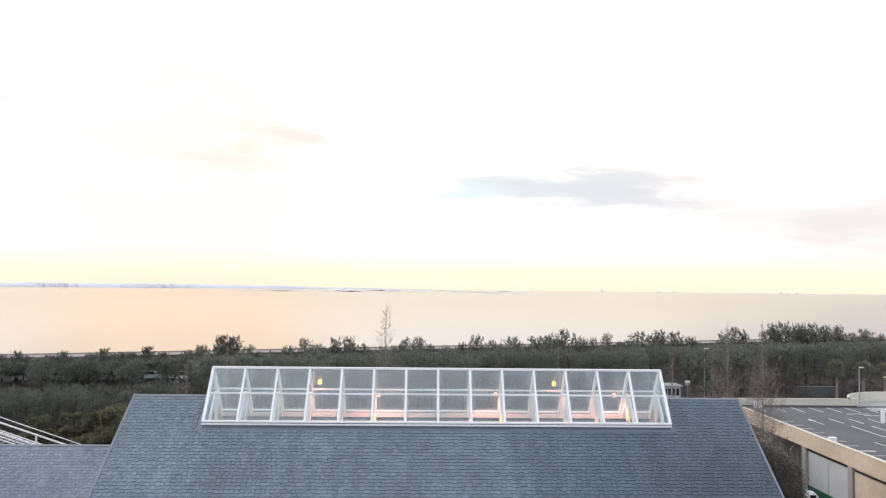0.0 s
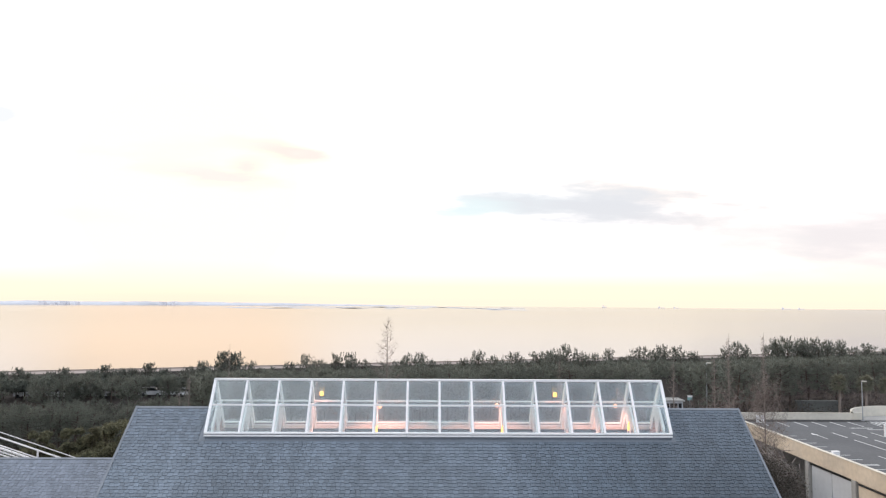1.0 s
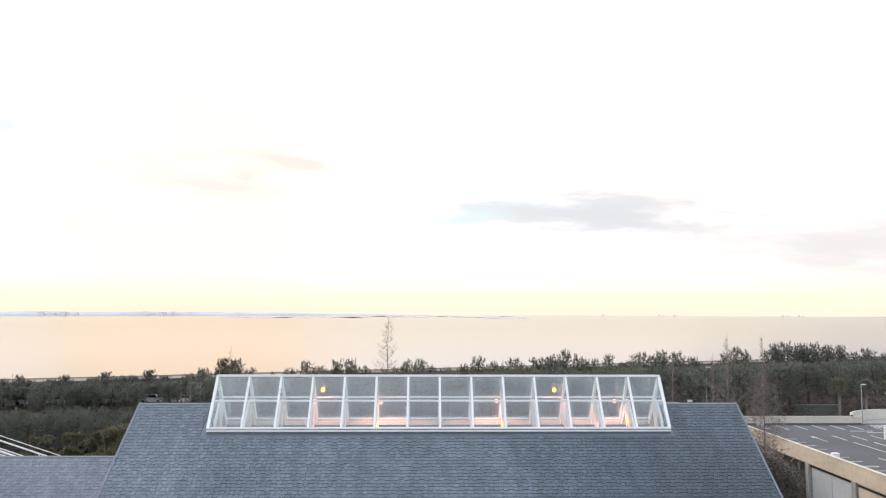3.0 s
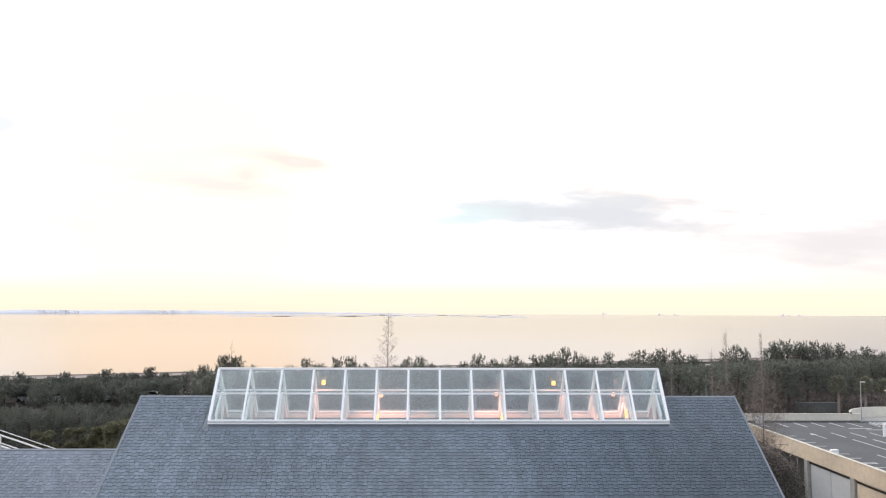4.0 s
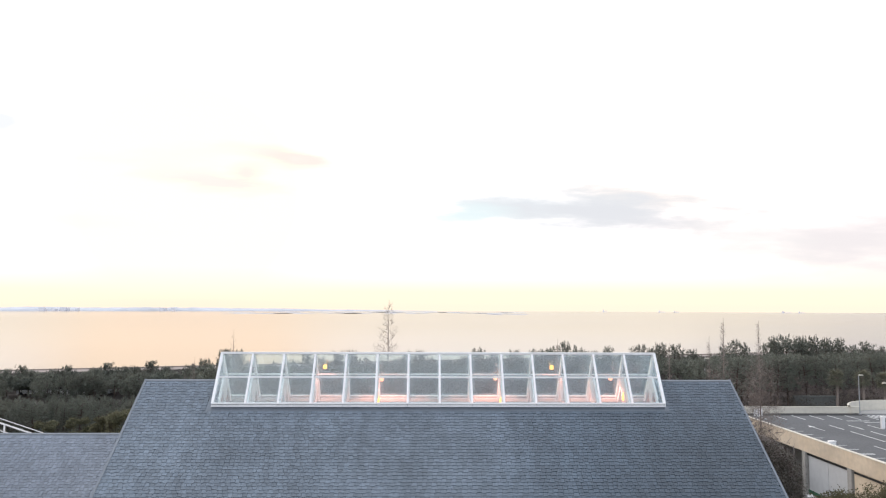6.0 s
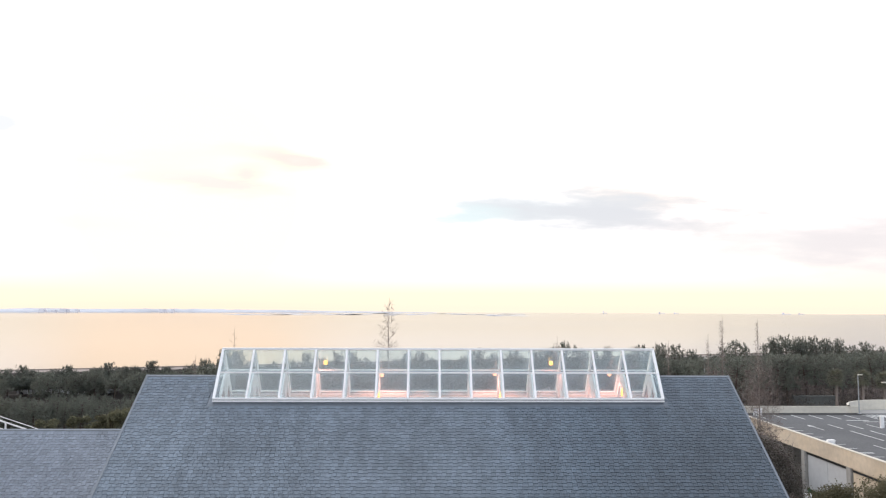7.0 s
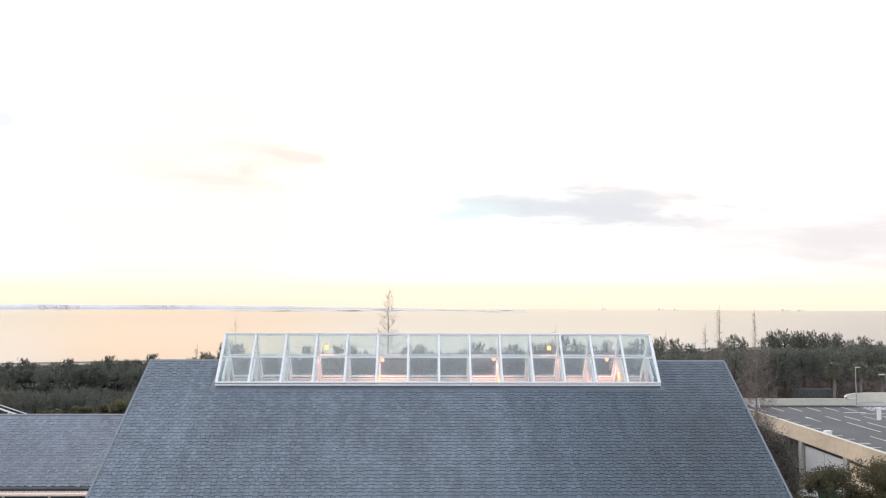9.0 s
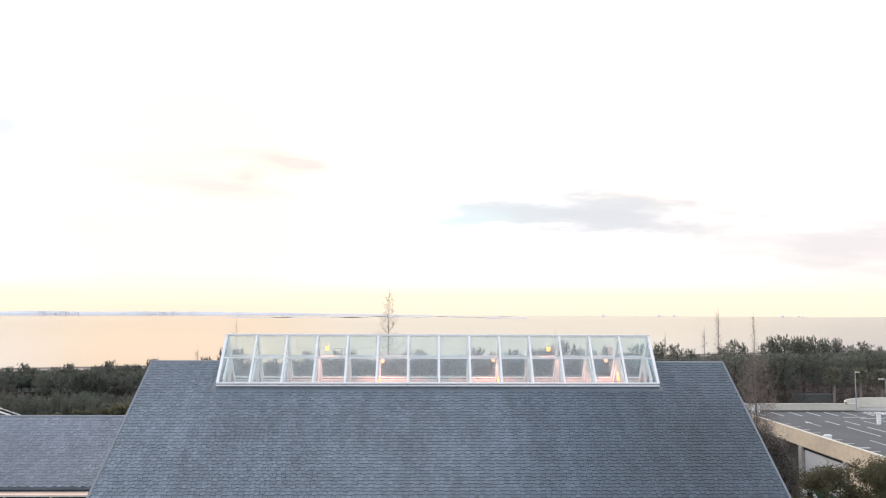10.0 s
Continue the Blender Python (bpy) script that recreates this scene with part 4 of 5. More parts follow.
TEAL = material("teal_sign_sheet", (0.25, 0.42, 0.42), 0.5)
t = thing("sign_board", (42.4, 121.0, ground_height(42.4, 121.0)), "small teal and white sign board on a post", "sign")
part("board", box(B(), 42.0, 42.8, 120.95, 121.0, 15.5, 16.0), TEAL, t)
part("header", box(B(), 42.0, 42.8, 120.94, 121.0, 16.0, 16.3), WHITE_METAL, t)
part("post", box(B(), 42.36, 42.44, 121.0, 121.08, ground_height(42.4, 121.0) - 0.1, 16.3), GREY_METAL, t)

# ---------------------------------------------------------------- small truck by the parking building
def small_truck(x, y):
    t = thing("small_truck", (x, y, GROUND), "small white flatbed truck parked beside the parking building", "truck")
    t.rotation_euler = (0, 0, radians(80))
    g = GROUND
    bm = B()
    prism(bm, [(y - 1.7, g + 0.45), (y - 0.35, g + 0.45), (y - 0.35, g + 1.82), (y - 1.15, g + 1.82), (y - 1.62, g + 1.15)], "x", x - 0.72, x + 0.72)
    part("cab", bm, CAR_WHITE, t)
    bm = B()
    prism(bm, [(y - 1.64, g + 1.2), (y - 1.63, g + 1.18), (y - 1.19, g + 1.75), (y - 1.21, g + 1.78)], "x", x - 0.62, x + 0.62)
    part("windscreen", bm, CAR_GLASS, t)
    for sx in (-0.725, 0.715):
        part("side_window", box(B(), x + sx, x + sx + 0.012, y - 1.1, y - 0.5, g + 1.15, g + 1.7), CAR_GLASS, t)
    part("bed", box(B(), x - 0.72, x + 0.72, y - 0.3, y + 1.65, g + 0.6, g + 0.68), GREY_METAL, t)
    for args in ((x - 0.72, x - 0.68, y - 0.3, y + 1.65), (x + 0.68, x + 0.72, y - 0.3, y + 1.65), (x - 0.68, x + 0.68, y + 1.61, y + 1.65)):
        part("side_board", box(B(), *args, g + 0.68, g + 0.98), CAR_WHITE, t)
    part("chassis", box(B(), x - 0.4, x + 0.4, y - 1.5, y + 1.5, g + 0.35, g + 0.6), DARK_METAL, t)
    for sx in (-0.6, 0.6):
        for dy in (-1.05, 1.0):
            w = part("wheel", tube(B(), [(x + sx - 0.08, y + dy, g + 0.27), (x + sx + 0.08, y + dy, g + 0.27)], [0.27, 0.27], 14), TYRE, t)
            part("rim", tube(B(), [(x + sx - 0.09, y + dy, g + 0.27), (x + sx + 0.09, y + dy, g + 0.27)], [0.15, 0.15], 10), GREY_METAL, w)


small_truck(40.8, 80.2)

def parked_car(x, y, mat, label):
    """A small hatchback standing side-on."""
    g = ground_height(x, y)
    t = thing("car", (x, y, g), label, "car", "cars parked beyond the pines")
    bm = B()
    prism(bm, [(x - 2.0, g + 0.3), (x + 2.0, g + 0.3), (x + 2.05, g + 0.75), (x + 1.2, g + 0.95), (x - 1.9, g + 1.0), (x - 2.05, g + 0.7)], "y", y - 0.85, y + 0.85)
    part("body", bm, mat, t)
    bm = B()
    prism(bm, [(x - 1.85, g + 0.99), (x + 1.1, g + 0.96), (x + 0.45, g + 1.42), (x - 1.5, g + 1.42)], "y", y - 0.72, y + 0.72)
    part("window", bm, CAR_GLASS, t)
    part("roof_panel", box(B(), x - 1.5, x + 0.45, y - 0.74, y + 0.74, g + 1.42, g + 1.5, 0.03), mat, t)
    for dx in (-1.25, 1.25):
        for sy in (-0.8, 0.8):
            part("wheel", tube(B(), [(x + dx, y + sy - 0.09, g + 0.3), (x + dx, y + sy + 0.09, g + 0.3)], [0.3, 0.3], 12), TYRE, t)


for i, (x, y) in enumerate(((-67.0, 125.0), (-63.4, 125.4), (-59.8, 125.0), (-56.2, 126.2), (-47.8, 128.5), (-44.6, 128.9), (-41.4, 128.5))):
    silver = i % 4 == 3
    parked_car(x, y, GREY_METAL if silver else CAR_WHITE, "silver hatchback parked beyond the pines" if silver else "white hatchback parked beyond the pines")

# ---------------------------------------------------------------- white outdoor stair beyond the wing
def outdoor_stair():
    xa, xb = -52.0, -14.0
    ya, yb = 60.0, 62.6
    def z(x):
        return 20.09 - 0.33 * (x + 35.47)
    t = thing("outdoor_stair", (-33, 61.3, GROUND), "long white outdoor stairway with metal railings", "stairs")
    for y in (ya, yb):
        part("stringer", beam(B(), (xa, y, z(xa) - 1.95), (xb, y, z(xb) - 1.95), 0.14, 0.42), WHITE_METAL, t)
    part("handrail", beam(B(), (xa, ya, z(xa)), (xb, ya, z(xb)), 0.1, 0.1), WHITE_METAL, t)
    part("handrail", beam(B(), (xa, yb, z(xa) - 0.5), (xb, yb, z(xb) - 0.5), 0.055, 0.055), WHITE_METAL, t)
    for d in (0.62, 0.86, 1.1, 1.34):
        part("mid_rail", beam(B(), (xa, ya, z(xa) - d), (xb, ya, z(xb) - d), 0.075, 0.075), WHITE_METAL, t)
    for k in range(12):
        x = -32.5 + (k - 5) * 3.3
        part("post", beam(B(), (x, ya, z(x) - 1.9), (x, ya, z(x)), 0.11, 0.11, up=(0, 1, 0)), WHITE_METAL, t)
    n = 66
    for k in range(n):
        x = xa + (xb - xa) * (k + 0.5) / n
        part("tread", box(B(), x - 0.28, x + 0.28, ya + 0.08, yb - 0.08, z(x) - 1.86, z(x) - 1.78), DIM_CONCRETE, t)
    for x in (-46, -33, -20):
        for y in (ya, yb):
            part("support", beam(B(), (x, y, GROUND), (x, y, z(x) - 2.1), 0.28, 0.28, up=(0, 1, 0)), WHITE_METAL, t)


outdoor_stair()

# ---------------------------------------------------------------- trees
def pine_variant(seed, h, low=0.3):
    """A coastal pine at the origin: leaning trunk with limbs, a tufted crown, and open upright shoots on its top."""
    rng = np.random.default_rng(seed)
    t = thing("pine_tree", (0, 0, 0), "dark green coastal pine with a ragged tufted crown", "tree", "coastal pines")
    bm = B()
    lean = rng.uniform(-0.5, 0.5, 2)
    def axis(f):
        return np.array([lean[0] * f * f * 1.6, lean[1] * f * f * 1.6, h * f])
    tube(bm, [axis(f) for f in (0, 0.25, 0.5, 0.75, 0.94)], [0.2, 0.17, 0.13, 0.08, 0.02], 6)
    tufts, shoots = [], []
    squash = rng.uniform(0.8, 1.15)
    for k in range(34):
        f = low + (0.9 - low) * k / 34
        a = k * 2.4 + rng.uniform(-0.6, 0.6)
        dome = math.sqrt(max(0.04, 1 - ((f - 0.48) / 0.5) ** 2))
        reach = 0.3 * h * squash * dome * rng.uniform(0.5, 1.15)
        p = axis(f)
        tip = p + np.array([math.cos(a) * reach, math.sin(a) * reach, reach * rng.uniform(0.1, 0.45)])
        tube(bm, [p, (p + tip) / 2 + (0, 0, -0.1), tip], [0.055, 0.035, 0.012], 4)
        for _ in range(3):
            tufts.append(p + (tip - p) * rng.uniform(0.3, 1.0) + rng.normal(size=3) * (0.36, 0.36, 0.25))
        # candles of this year's growth stand up from the outer twigs
        for _ in range(2 if f > 0.5 else 1):
            q = p + (tip - p) * rng.uniform(0.45, 1.08) + rng.normal(size=3) * (0.3, 0.3, 0.08)
            way = rng.normal(size=3) * (0.22, 0.22, 0) + (0, 0, 1)
            tall = rng.uniform(0.6, 1.25) * (0.7 + 0.5 * f)
            tube(bm, [q, q + way * tall], [0.02, 0.006], 3)
            for j in range(5):
                shoots.append(q + way * tall * (j + 0.4) / 5)
    part("trunk", bm, BARK, t)
    tufts, shoots = np.array(tufts), np.array(shoots)
    top = 10.2 / shoots[:, 2].max()
    tufts[:, 2] *= top
    shoots[:, 2] *= top
    v, f = blades(rng, tufts, 20, 0.5, 0.04, 1.6)
    v2, f2 = blades(rng, shoots, 15, 0.34, 0.03, 0.7)
    raw("crown", np.concatenate([v, v2]), np.concatenate([f, f2 + len(v)]), PINE_LEAF, t)
    return t


def across(x, y):
    return (x + 1.1) / (y + 2.6)


def bank_line(u):
    """How far off the sea bank's foot lies on the bearing u from the camera's start."""
    return 160.0 / (1 - 0.348 * u) - 2.6


def canopy_top(x, y):
    """The height to which the wood's crowns reach, fitted to the camera's sight line over the crest of the bank."""
    u = across(x, y)
    over = np.interp(u, [-0.6, 0.35, 0.42, 0.45, 0.56, 0.62, 0.7], [0.003, 0.0025, 0.002, 0.002, 0.002, 0.002, 0.003])
    return 31.6 - (13.6 / (bank_line(u) + 1.6) + over) * (y + 2.6)


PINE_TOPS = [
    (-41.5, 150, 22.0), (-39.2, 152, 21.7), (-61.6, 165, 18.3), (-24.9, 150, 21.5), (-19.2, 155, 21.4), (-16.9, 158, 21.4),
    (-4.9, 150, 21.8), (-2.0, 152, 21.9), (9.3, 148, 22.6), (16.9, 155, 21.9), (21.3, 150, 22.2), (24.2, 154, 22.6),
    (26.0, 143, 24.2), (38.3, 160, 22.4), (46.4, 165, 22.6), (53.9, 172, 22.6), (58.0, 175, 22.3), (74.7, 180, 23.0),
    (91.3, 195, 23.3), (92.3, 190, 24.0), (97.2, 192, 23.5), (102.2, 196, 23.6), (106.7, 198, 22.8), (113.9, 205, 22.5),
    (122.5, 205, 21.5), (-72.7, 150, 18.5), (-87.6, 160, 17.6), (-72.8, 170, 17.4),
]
rng = np.random.default_rng(21)
variants = [pine_variant(100 + k, 10.0) for k in range(5)] + [pine_variant(120 + k, 10.0, 0.54) for k in range(3)]   # the last three with clear trunks
spots = []
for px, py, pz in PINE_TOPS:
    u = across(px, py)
    y = min(py, bank_line(u) - 9)      # moved landward of the bank along the camera's sight line
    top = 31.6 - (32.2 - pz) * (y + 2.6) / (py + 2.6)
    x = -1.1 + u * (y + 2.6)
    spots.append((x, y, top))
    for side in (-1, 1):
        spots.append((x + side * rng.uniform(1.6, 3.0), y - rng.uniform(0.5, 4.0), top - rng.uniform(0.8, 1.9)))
for gy in range(11):
    nx = 41 - gy
    for gx in range(nx):
        u = -0.66 + 1.36 * (gx + rng.uniform(0.1, 0.9)) / nx
        yy = bank_line(u) - 10 - gy * 5.5 + rng.uniform(-2.5, 2.5)
        x = -1.1 + u * (yy + 2.6)
        if gy > (4 if u < -0.3 else 8 if u < 0.27 else 10):
            continue
        if gy > 0 and (-0.535 < u < -0.465 or -0.375 < u < -0.345) and rng.random() < 0.7:
            continue
        if 0.285 < u < 0.355 and yy < 140:
            continue
        top = canopy_top(x, yy) - abs(rng.normal()) * 0.7 + 0.35
        spots.append((x, yy, top))
# smaller pines before the wood, kept under the camera's sight line to the cars
for gy in range(4):
    for gx in range(15):
        u = -0.68 + 0.46 * (gx + rng.uniform(0.1, 0.9)) / 15
        yy = bank_line(u) - 33 - gy * 5.5 + rng.uniform(-2, 2)
        top = 31.6 - (13.6 / (bank_line(u) + 1.6) + 0.031 + abs(rng.normal()) * 0.014) * (yy + 2.6)
        spots.append((-1.1 + u * (yy + 2.6), yy, top))
young = 60
# the farthest rows, hidden among the others, are joined
inner = sorted(range(3 * len(PINE_TOPS), len(spots) - young), key=lambda i: -spots[i][1])
joined = set(inner[:len(spots) - 298])
stand = {"trunk": ([], [], 0), "crown": ([], [], 0)}
planted = []
for i, (x, y, top) in enumerate(spots):
    src = variants[5 + i % 3] if across(x, y) < -0.24 and i < len(spots) - young else variants[i % 5]
    g = ground_height(x, y) - 0.05
    s = max(0.45, (top - g) / 10.5)
    w = s * rng.uniform(0.95, 1.35) * (0.9 if i < 3 * len(PINE_TOPS) else 1.0)
    if i in joined:
        m = pose(x, y, g, 0, 0, rng.uniform(0, 360)) @ Matrix.Diagonal((w, w, s, 1))
        a = np.array(m)
        for ob in src.children:
            key = ob.name.split(".")[0]
            co = np.empty(len(ob.data.vertices) * 3)
            ob.data.vertices.foreach_get("co", co)
            co = co.reshape(-1, 3) @ a[:3, :3].T + a[:3, 3]
            vs, fs, n = stand[key]
            if key == "crown":
                co = co.reshape(-1, 3, 3)[::2].reshape(-1, 3)      # thinner needles, far off
                fs.append(np.arange(n, n + len(co)).reshape(-1, 3))
            else:
                fs += [[v + n for v in p.vertices] for p in ob.data.polygons]
            vs.append(co)
            stand[key] = (vs, fs, n + len(co))
        continue
    if src not in planted:
        planted.append(src)
        src.location = (x, y, g)
        src.rotation_euler = (0, 0, rng.uniform(0, 6.28))
        src.scale = (w, w, s)
        continue
    src_scale = src.scale.copy()
    src.scale = (w, w, s)
    copy_thing(src, pose(x, y, g, 0, 0, rng.uniform(0, 360)))
    src.scale = src_scale

far_pines = thing("far_pines", (0, 150, 0), "far rows of dark coastal pines in the wood", "trees", kind="stuff")
raw("trunks", np.concatenate(stand["trunk"][0]), stand["trunk"][1], BARK, far_pines, kind="stuff")
raw("crowns", np.concatenate(stand["crown"][0]), np.concatenate(stand["crown"][1]), PINE_LEAF, far_pines, kind="stuff")

# the wood's closed mass behind the single pines
rng = np.random.default_rng(77)
n = 18000
u = rng.uniform(-0.72, 0.75, n)
yy = bank_line(u) - 6 - np.where(u < -0.3, 9, np.where(u < 0.27, 42, 52)) * rng.random(n) ** 1.2
xx = -1.1 + u * (yy + 2.6)
gz = np.array([ground_height(a, b) for a, b in zip(xx, yy)])
tz = np.array([canopy_top(a, b) for a, b in zip(xx, yy)]) - 0.7 + np.array([1.7 * noise.noise((a * 0.2, b * 0.2, 4)) for a, b in zip(xx, yy)])
zz = gz + (np.maximum(tz - gz, 0.3)) * np.where(u < -0.22, rng.uniform(0.6, 1.0, n), rng.uniform(0.15, 1.0, n) ** 0.6)
low = (u < -0.27) & (rng.random(n) < 0.45)      # dark undergrowth round the trunks
yy = np.where(low, bank_line(u) - rng.uniform(20, 66, n), yy)
xx = -1.1 + u * (yy + 2.6)
gz = np.where(low, np.array([ground_height(a, b) for a, b in zip(xx, yy)]), gz)
zz = np.where(low, gz + rng.uniform(0.0, 2.2, n) * np.array([0.6 + 0.9 * noise.noise((a * 0.1, b * 0.1, 9)) for a, b in zip(xx, yy)]), zz)
keep = np.array([not (0.3 < a < 0.345 and b < 140) for a, b in zip(u, yy)])
v, f = blades(rng, np.stack([xx, yy, zz], 1)[keep], 18, 0.62, 0.1, 1.1)
tagged(raw("pine_wood", v, f, PINE_LEAF, None, "dense dark pine wood before the sea bank", "stuff"), category="trees")
# scrub on the ground before the wood
n = 15000
u = rng.uniform(-0.72, 0.75, n)
yy = 62 + 98 * rng.random(n) ** 0.9
xx = -1.1 + u * (yy + 2.6)
ok = np.array([not (a > 39 and b < 112) and not (a > 60.5 and b < 119) and not (0.3 < across(a, b) < 0.345 and b > 80) and past_wall(a, b) < -9 and not (a < -40 and -17 < past_wall(a, b) < -7) and (a > 30 or noise.noise((a * 0.05, b * 0.05, 2)) > (-0.3 if a > -12 else 0.08)) for a, b in zip(xx, yy)])
gz = np.array([ground_height(a, b) for a, b in zip(xx, yy)])
tall = np.where(xx > 30, 2.0, np.where(yy < 100, 1.6, 1.0)) * np.array([0.65 + 0.6 * noise.noise((a * 0.12, b * 0.12, 7)) for a, b in zip(xx, yy)])
v, f = leaves(rng, np.stack([xx, yy, gz + tall * rng.uniform(0.0, 1.0, n)], 1)[ok], 26, 0.75, 0.11)
tagged(raw("scrub", v, f, DARK_LEAF, None, "low brownish scrub and dry grass on the ground", "stuff"), category="scrub")


# leafless undergrowth along the wood's inner edge, behind the deck
n = 900
u = rng.uniform(0.25, 0.64, n)
yy = np.minimum(np.where(u < 0.4, 112, 128) + rng.uniform(0, 10, n), bank_line(u) - 12)
xx = -1.1 + u * (yy + 2.6)
ok = np.array([past_wall(a, b) < -9 and not (0.3 < across(a, b) < 0.345) and not (60.5 < a < 83 and b < 117) for a, b in zip(xx, yy)])
gz = np.array([ground_height(a, b) for a, b in zip(xx, yy)])
tall = 3.4 * np.array([0.8 + 0.7 * noise.noise((a * 0.1, b * 0.1, 13)) for a, b in zip(xx, yy)])
v, f = blades(rng, np.stack([xx, yy, gz + tall * rng.uniform(0.0, 1.0, n)], 1)[ok], 26, 0.8, 0.022, 0.7)
tagged(raw("undergrowth", v, f, TWIG, None, "tangled leafless brown undergrowth along the pine wood", "stuff"), category="undergrowth")


def bare_tree(x, y, top, width, seed, twiggy=1.0, spread=False):
    """A tall leafless tree in winter: straight tapered leader, limbs, fine twigs. Spread: curved limbs low down, a thin top."""
    rng = np.random.default_rng(seed)
    g = GROUND
    h = top - g
    t = thing("bare_tree", (x, y, g), "tall leafless tree with spreading lower limbs and a thin top" if spread else "tall slender leafless tree with fine reddish twigs", "tree", "bare trees behind the house")
    part("trunk", tube(B(), [(x, y, g), (x + 0.06, y, g + h * 0.4), (x + 0.02, y, g + h * 0.8), (x + 0.07, y, top)], [0.15, 0.09, 0.03, 0.008], 7), BARE_BARK, t)
    bm, vs, fs = B(), [], []
    n = int(95 * twiggy)
    for k in range(n):
        f = 0.42 + 0.56 * (k / n) ** 1.15 if spread else 0.3 + 0.68 * k / n
        a = k * 2.39996 + rng.uniform(-0.4, 0.4)
        if spread:
            wide = 1 - ease(0.74, 0.84, f)      # a broad haze of twigs below, a thin spire on top
            reach = (width * wide * ease(0.3, 0.62, f) + 2.0 * (1 - f) + 0.12) * rng.uniform(0.3, 1.0)
            rise = reach * rng.uniform(0.5, 1.1)
        else:
            reach = width * (1 - f) ** 0.85 * rng.uniform(0.5, 1.15) + 0.12
            rise = reach * rng.uniform(0.35, 0.8)
        p = np.array([x, y, g + h * f])
        tip = p + np.array([math.cos(a) * reach, math.sin(a) * reach, rise])
        mid = (p + tip) / 2 + (0, 0, -rise * (0.22 if spread else 0.1))
        tube(bm, [p, mid, tip], [0.024 * (1.25 - f), 0.014 * (1.25 - f), 0.004], 3)
        for _ in range(max(4 if spread else 7, int(reach * (16 if spread else 14)))):
            w = rng.uniform(0.25, 1.0)
            q = (p + (mid - p) * w * 2 if w < 0.5 else mid + (tip - mid) * (w * 2 - 1)) + (rng.normal(size=3) * 0.1 * min(reach, 2.0) if spread else 0)
            d = rng.normal(size=3) * 0.5 + (0, 0, 0.35)
            d = d / np.linalg.norm(d) * rng.uniform(0.25, 0.6) * (0.5 + 0.5 * min(reach, 1.5))
            s = np.cross(d, rng.normal(size=3))
            s = s / (np.linalg.norm(s) + 1e-9) * (0.011 if spread else 0.009)
            i = len(vs)
            vs += [q + s, q - s, q + d]
            fs.append((i, i + 1, i + 2))
    part("branch", bm, BARE_BARK, t, kind="stuff")
    raw("twig", vs, fs, TWIG, t, "fine reddish twigs", "stuff")


for i, (x, y, top, w, tw) in enumerate((
    (-3.58, 46.2, 30.45, 4.3, 2.0), (20.27, 50.1, 29.3, 1.2, 2.2), (27.5, 60.6, 28.95, 1.6, 2.4), (-14.6, 49.6, 28.4, 1.5, 0.6),
    (18.8, 49.0, 28.0, 1.0, 1.6), (15.97, 49.0, 27.55, 1.2, 1.5), (8.1, 49.0, 27.8, 1.0, 1.2), (-17.1, 49.0, 26.5, 0.9, 1.2), (-17.9, 49.5, 25.4, 0.9, 1.0))):
    bare_tree(x, y, top, w, 300 + i, tw, i not in (0, 3))


def leafy_tree(name, x, y, top, radius, seed, mat, label, category, clumps=70, per=60, size=0.13, low=0.35, tuft=0.3, pads=0):
    """A rounded evergreen: forked trunk, limbs, and a crown of many leaf clumps with gaps."""
    rng = np.random.default_rng(seed)
    g = ground_height(x, y)
    h = top - g
    t = thing(name, (x, y, g), label, category)
    bm = B()
    fork = np.array([x, y, g + h * 0.35])
    tube(bm, [(x, y, g), (x + 0.1, y, g + h * 0.2), fork], [0.26, 0.22, 0.17], 8)
    cs = []
    for _ in range(clumps):
        d = rng.normal(size=3)
        d /= np.linalg.norm(d)
        d *= rng.uniform(0.55, 1.0) ** 0.5
        c = np.array([x, y, top - h * (1 - low) * 0.5]) + d * (radius, radius, h * (1 - low) * 0.5 - 0.3)
        cs.append(c)
    if pads:
        # foliage gathered in broad flat pads, with gaps of shade between them
        heads, cs = cs[:pads], []
        for hd in heads:
            for _ in range(clumps // pads):
                cs.append(hd + rng.normal(size=3) * (radius * 0.17, radius * 0.17, radius * 0.075))
    for c in cs[:: max(3, clumps // 40)]:
        tube(bm, [fork, (fork + c) / 2 + rng.normal(size=3) * 0.3, c], [0.09, 0.05, 0.012], 5)
    part("trunk", bm, BARK, t)
    v, f = leaves(rng, cs, per, radius * tuft, size)
    raw("crown", v, f, mat, t)


for i, (x, y, top, r, clumps, pads) in enumerate(((17.3, 26.0, 23.2, 2.6, 2600, 70), (20.8, 25.5, 24.2, 3.2, 3000, 80), (15.8, 27.0, 22.7, 2.1, 2000, 50), (18.7, 25.4, 23.3, 2.5, 2600, 66))):
    leafy_tree("broadleaf_tree", x, y, top, r, 1 + i, BROAD_LEAF, "bushy olive-green evergreen tree with foliage in pads beside the gable", "tree", clumps, 96, 0.046, 0.2, 0.25 / r, pads)
for i, (x, y, top, r) in enumerate(((-28.4, 66.0, 21.7, 1.7), (-30.4, 66.5, 20.7, 1.2), (-33.0, 67.0, 20.5, 1.1), (-36.0, 67.5, 20.4, 1.1), (-25.6, 65.5, 21.3, 2.4), (-22.0, 66.0, 20.6, 3.0), (-29.4, 64.0, 18.8, 2.0), (-38.0, 68.0, 18.0, 1.8))):
    leafy_tree("broadleaf_tree", x, y, top, r, 20 + i, OLIVE_LEAF, "rounded yellowish-green evergreen tree behind the wing", "tree", 420, 90, 0.085, 0.4, 0.15, 30)
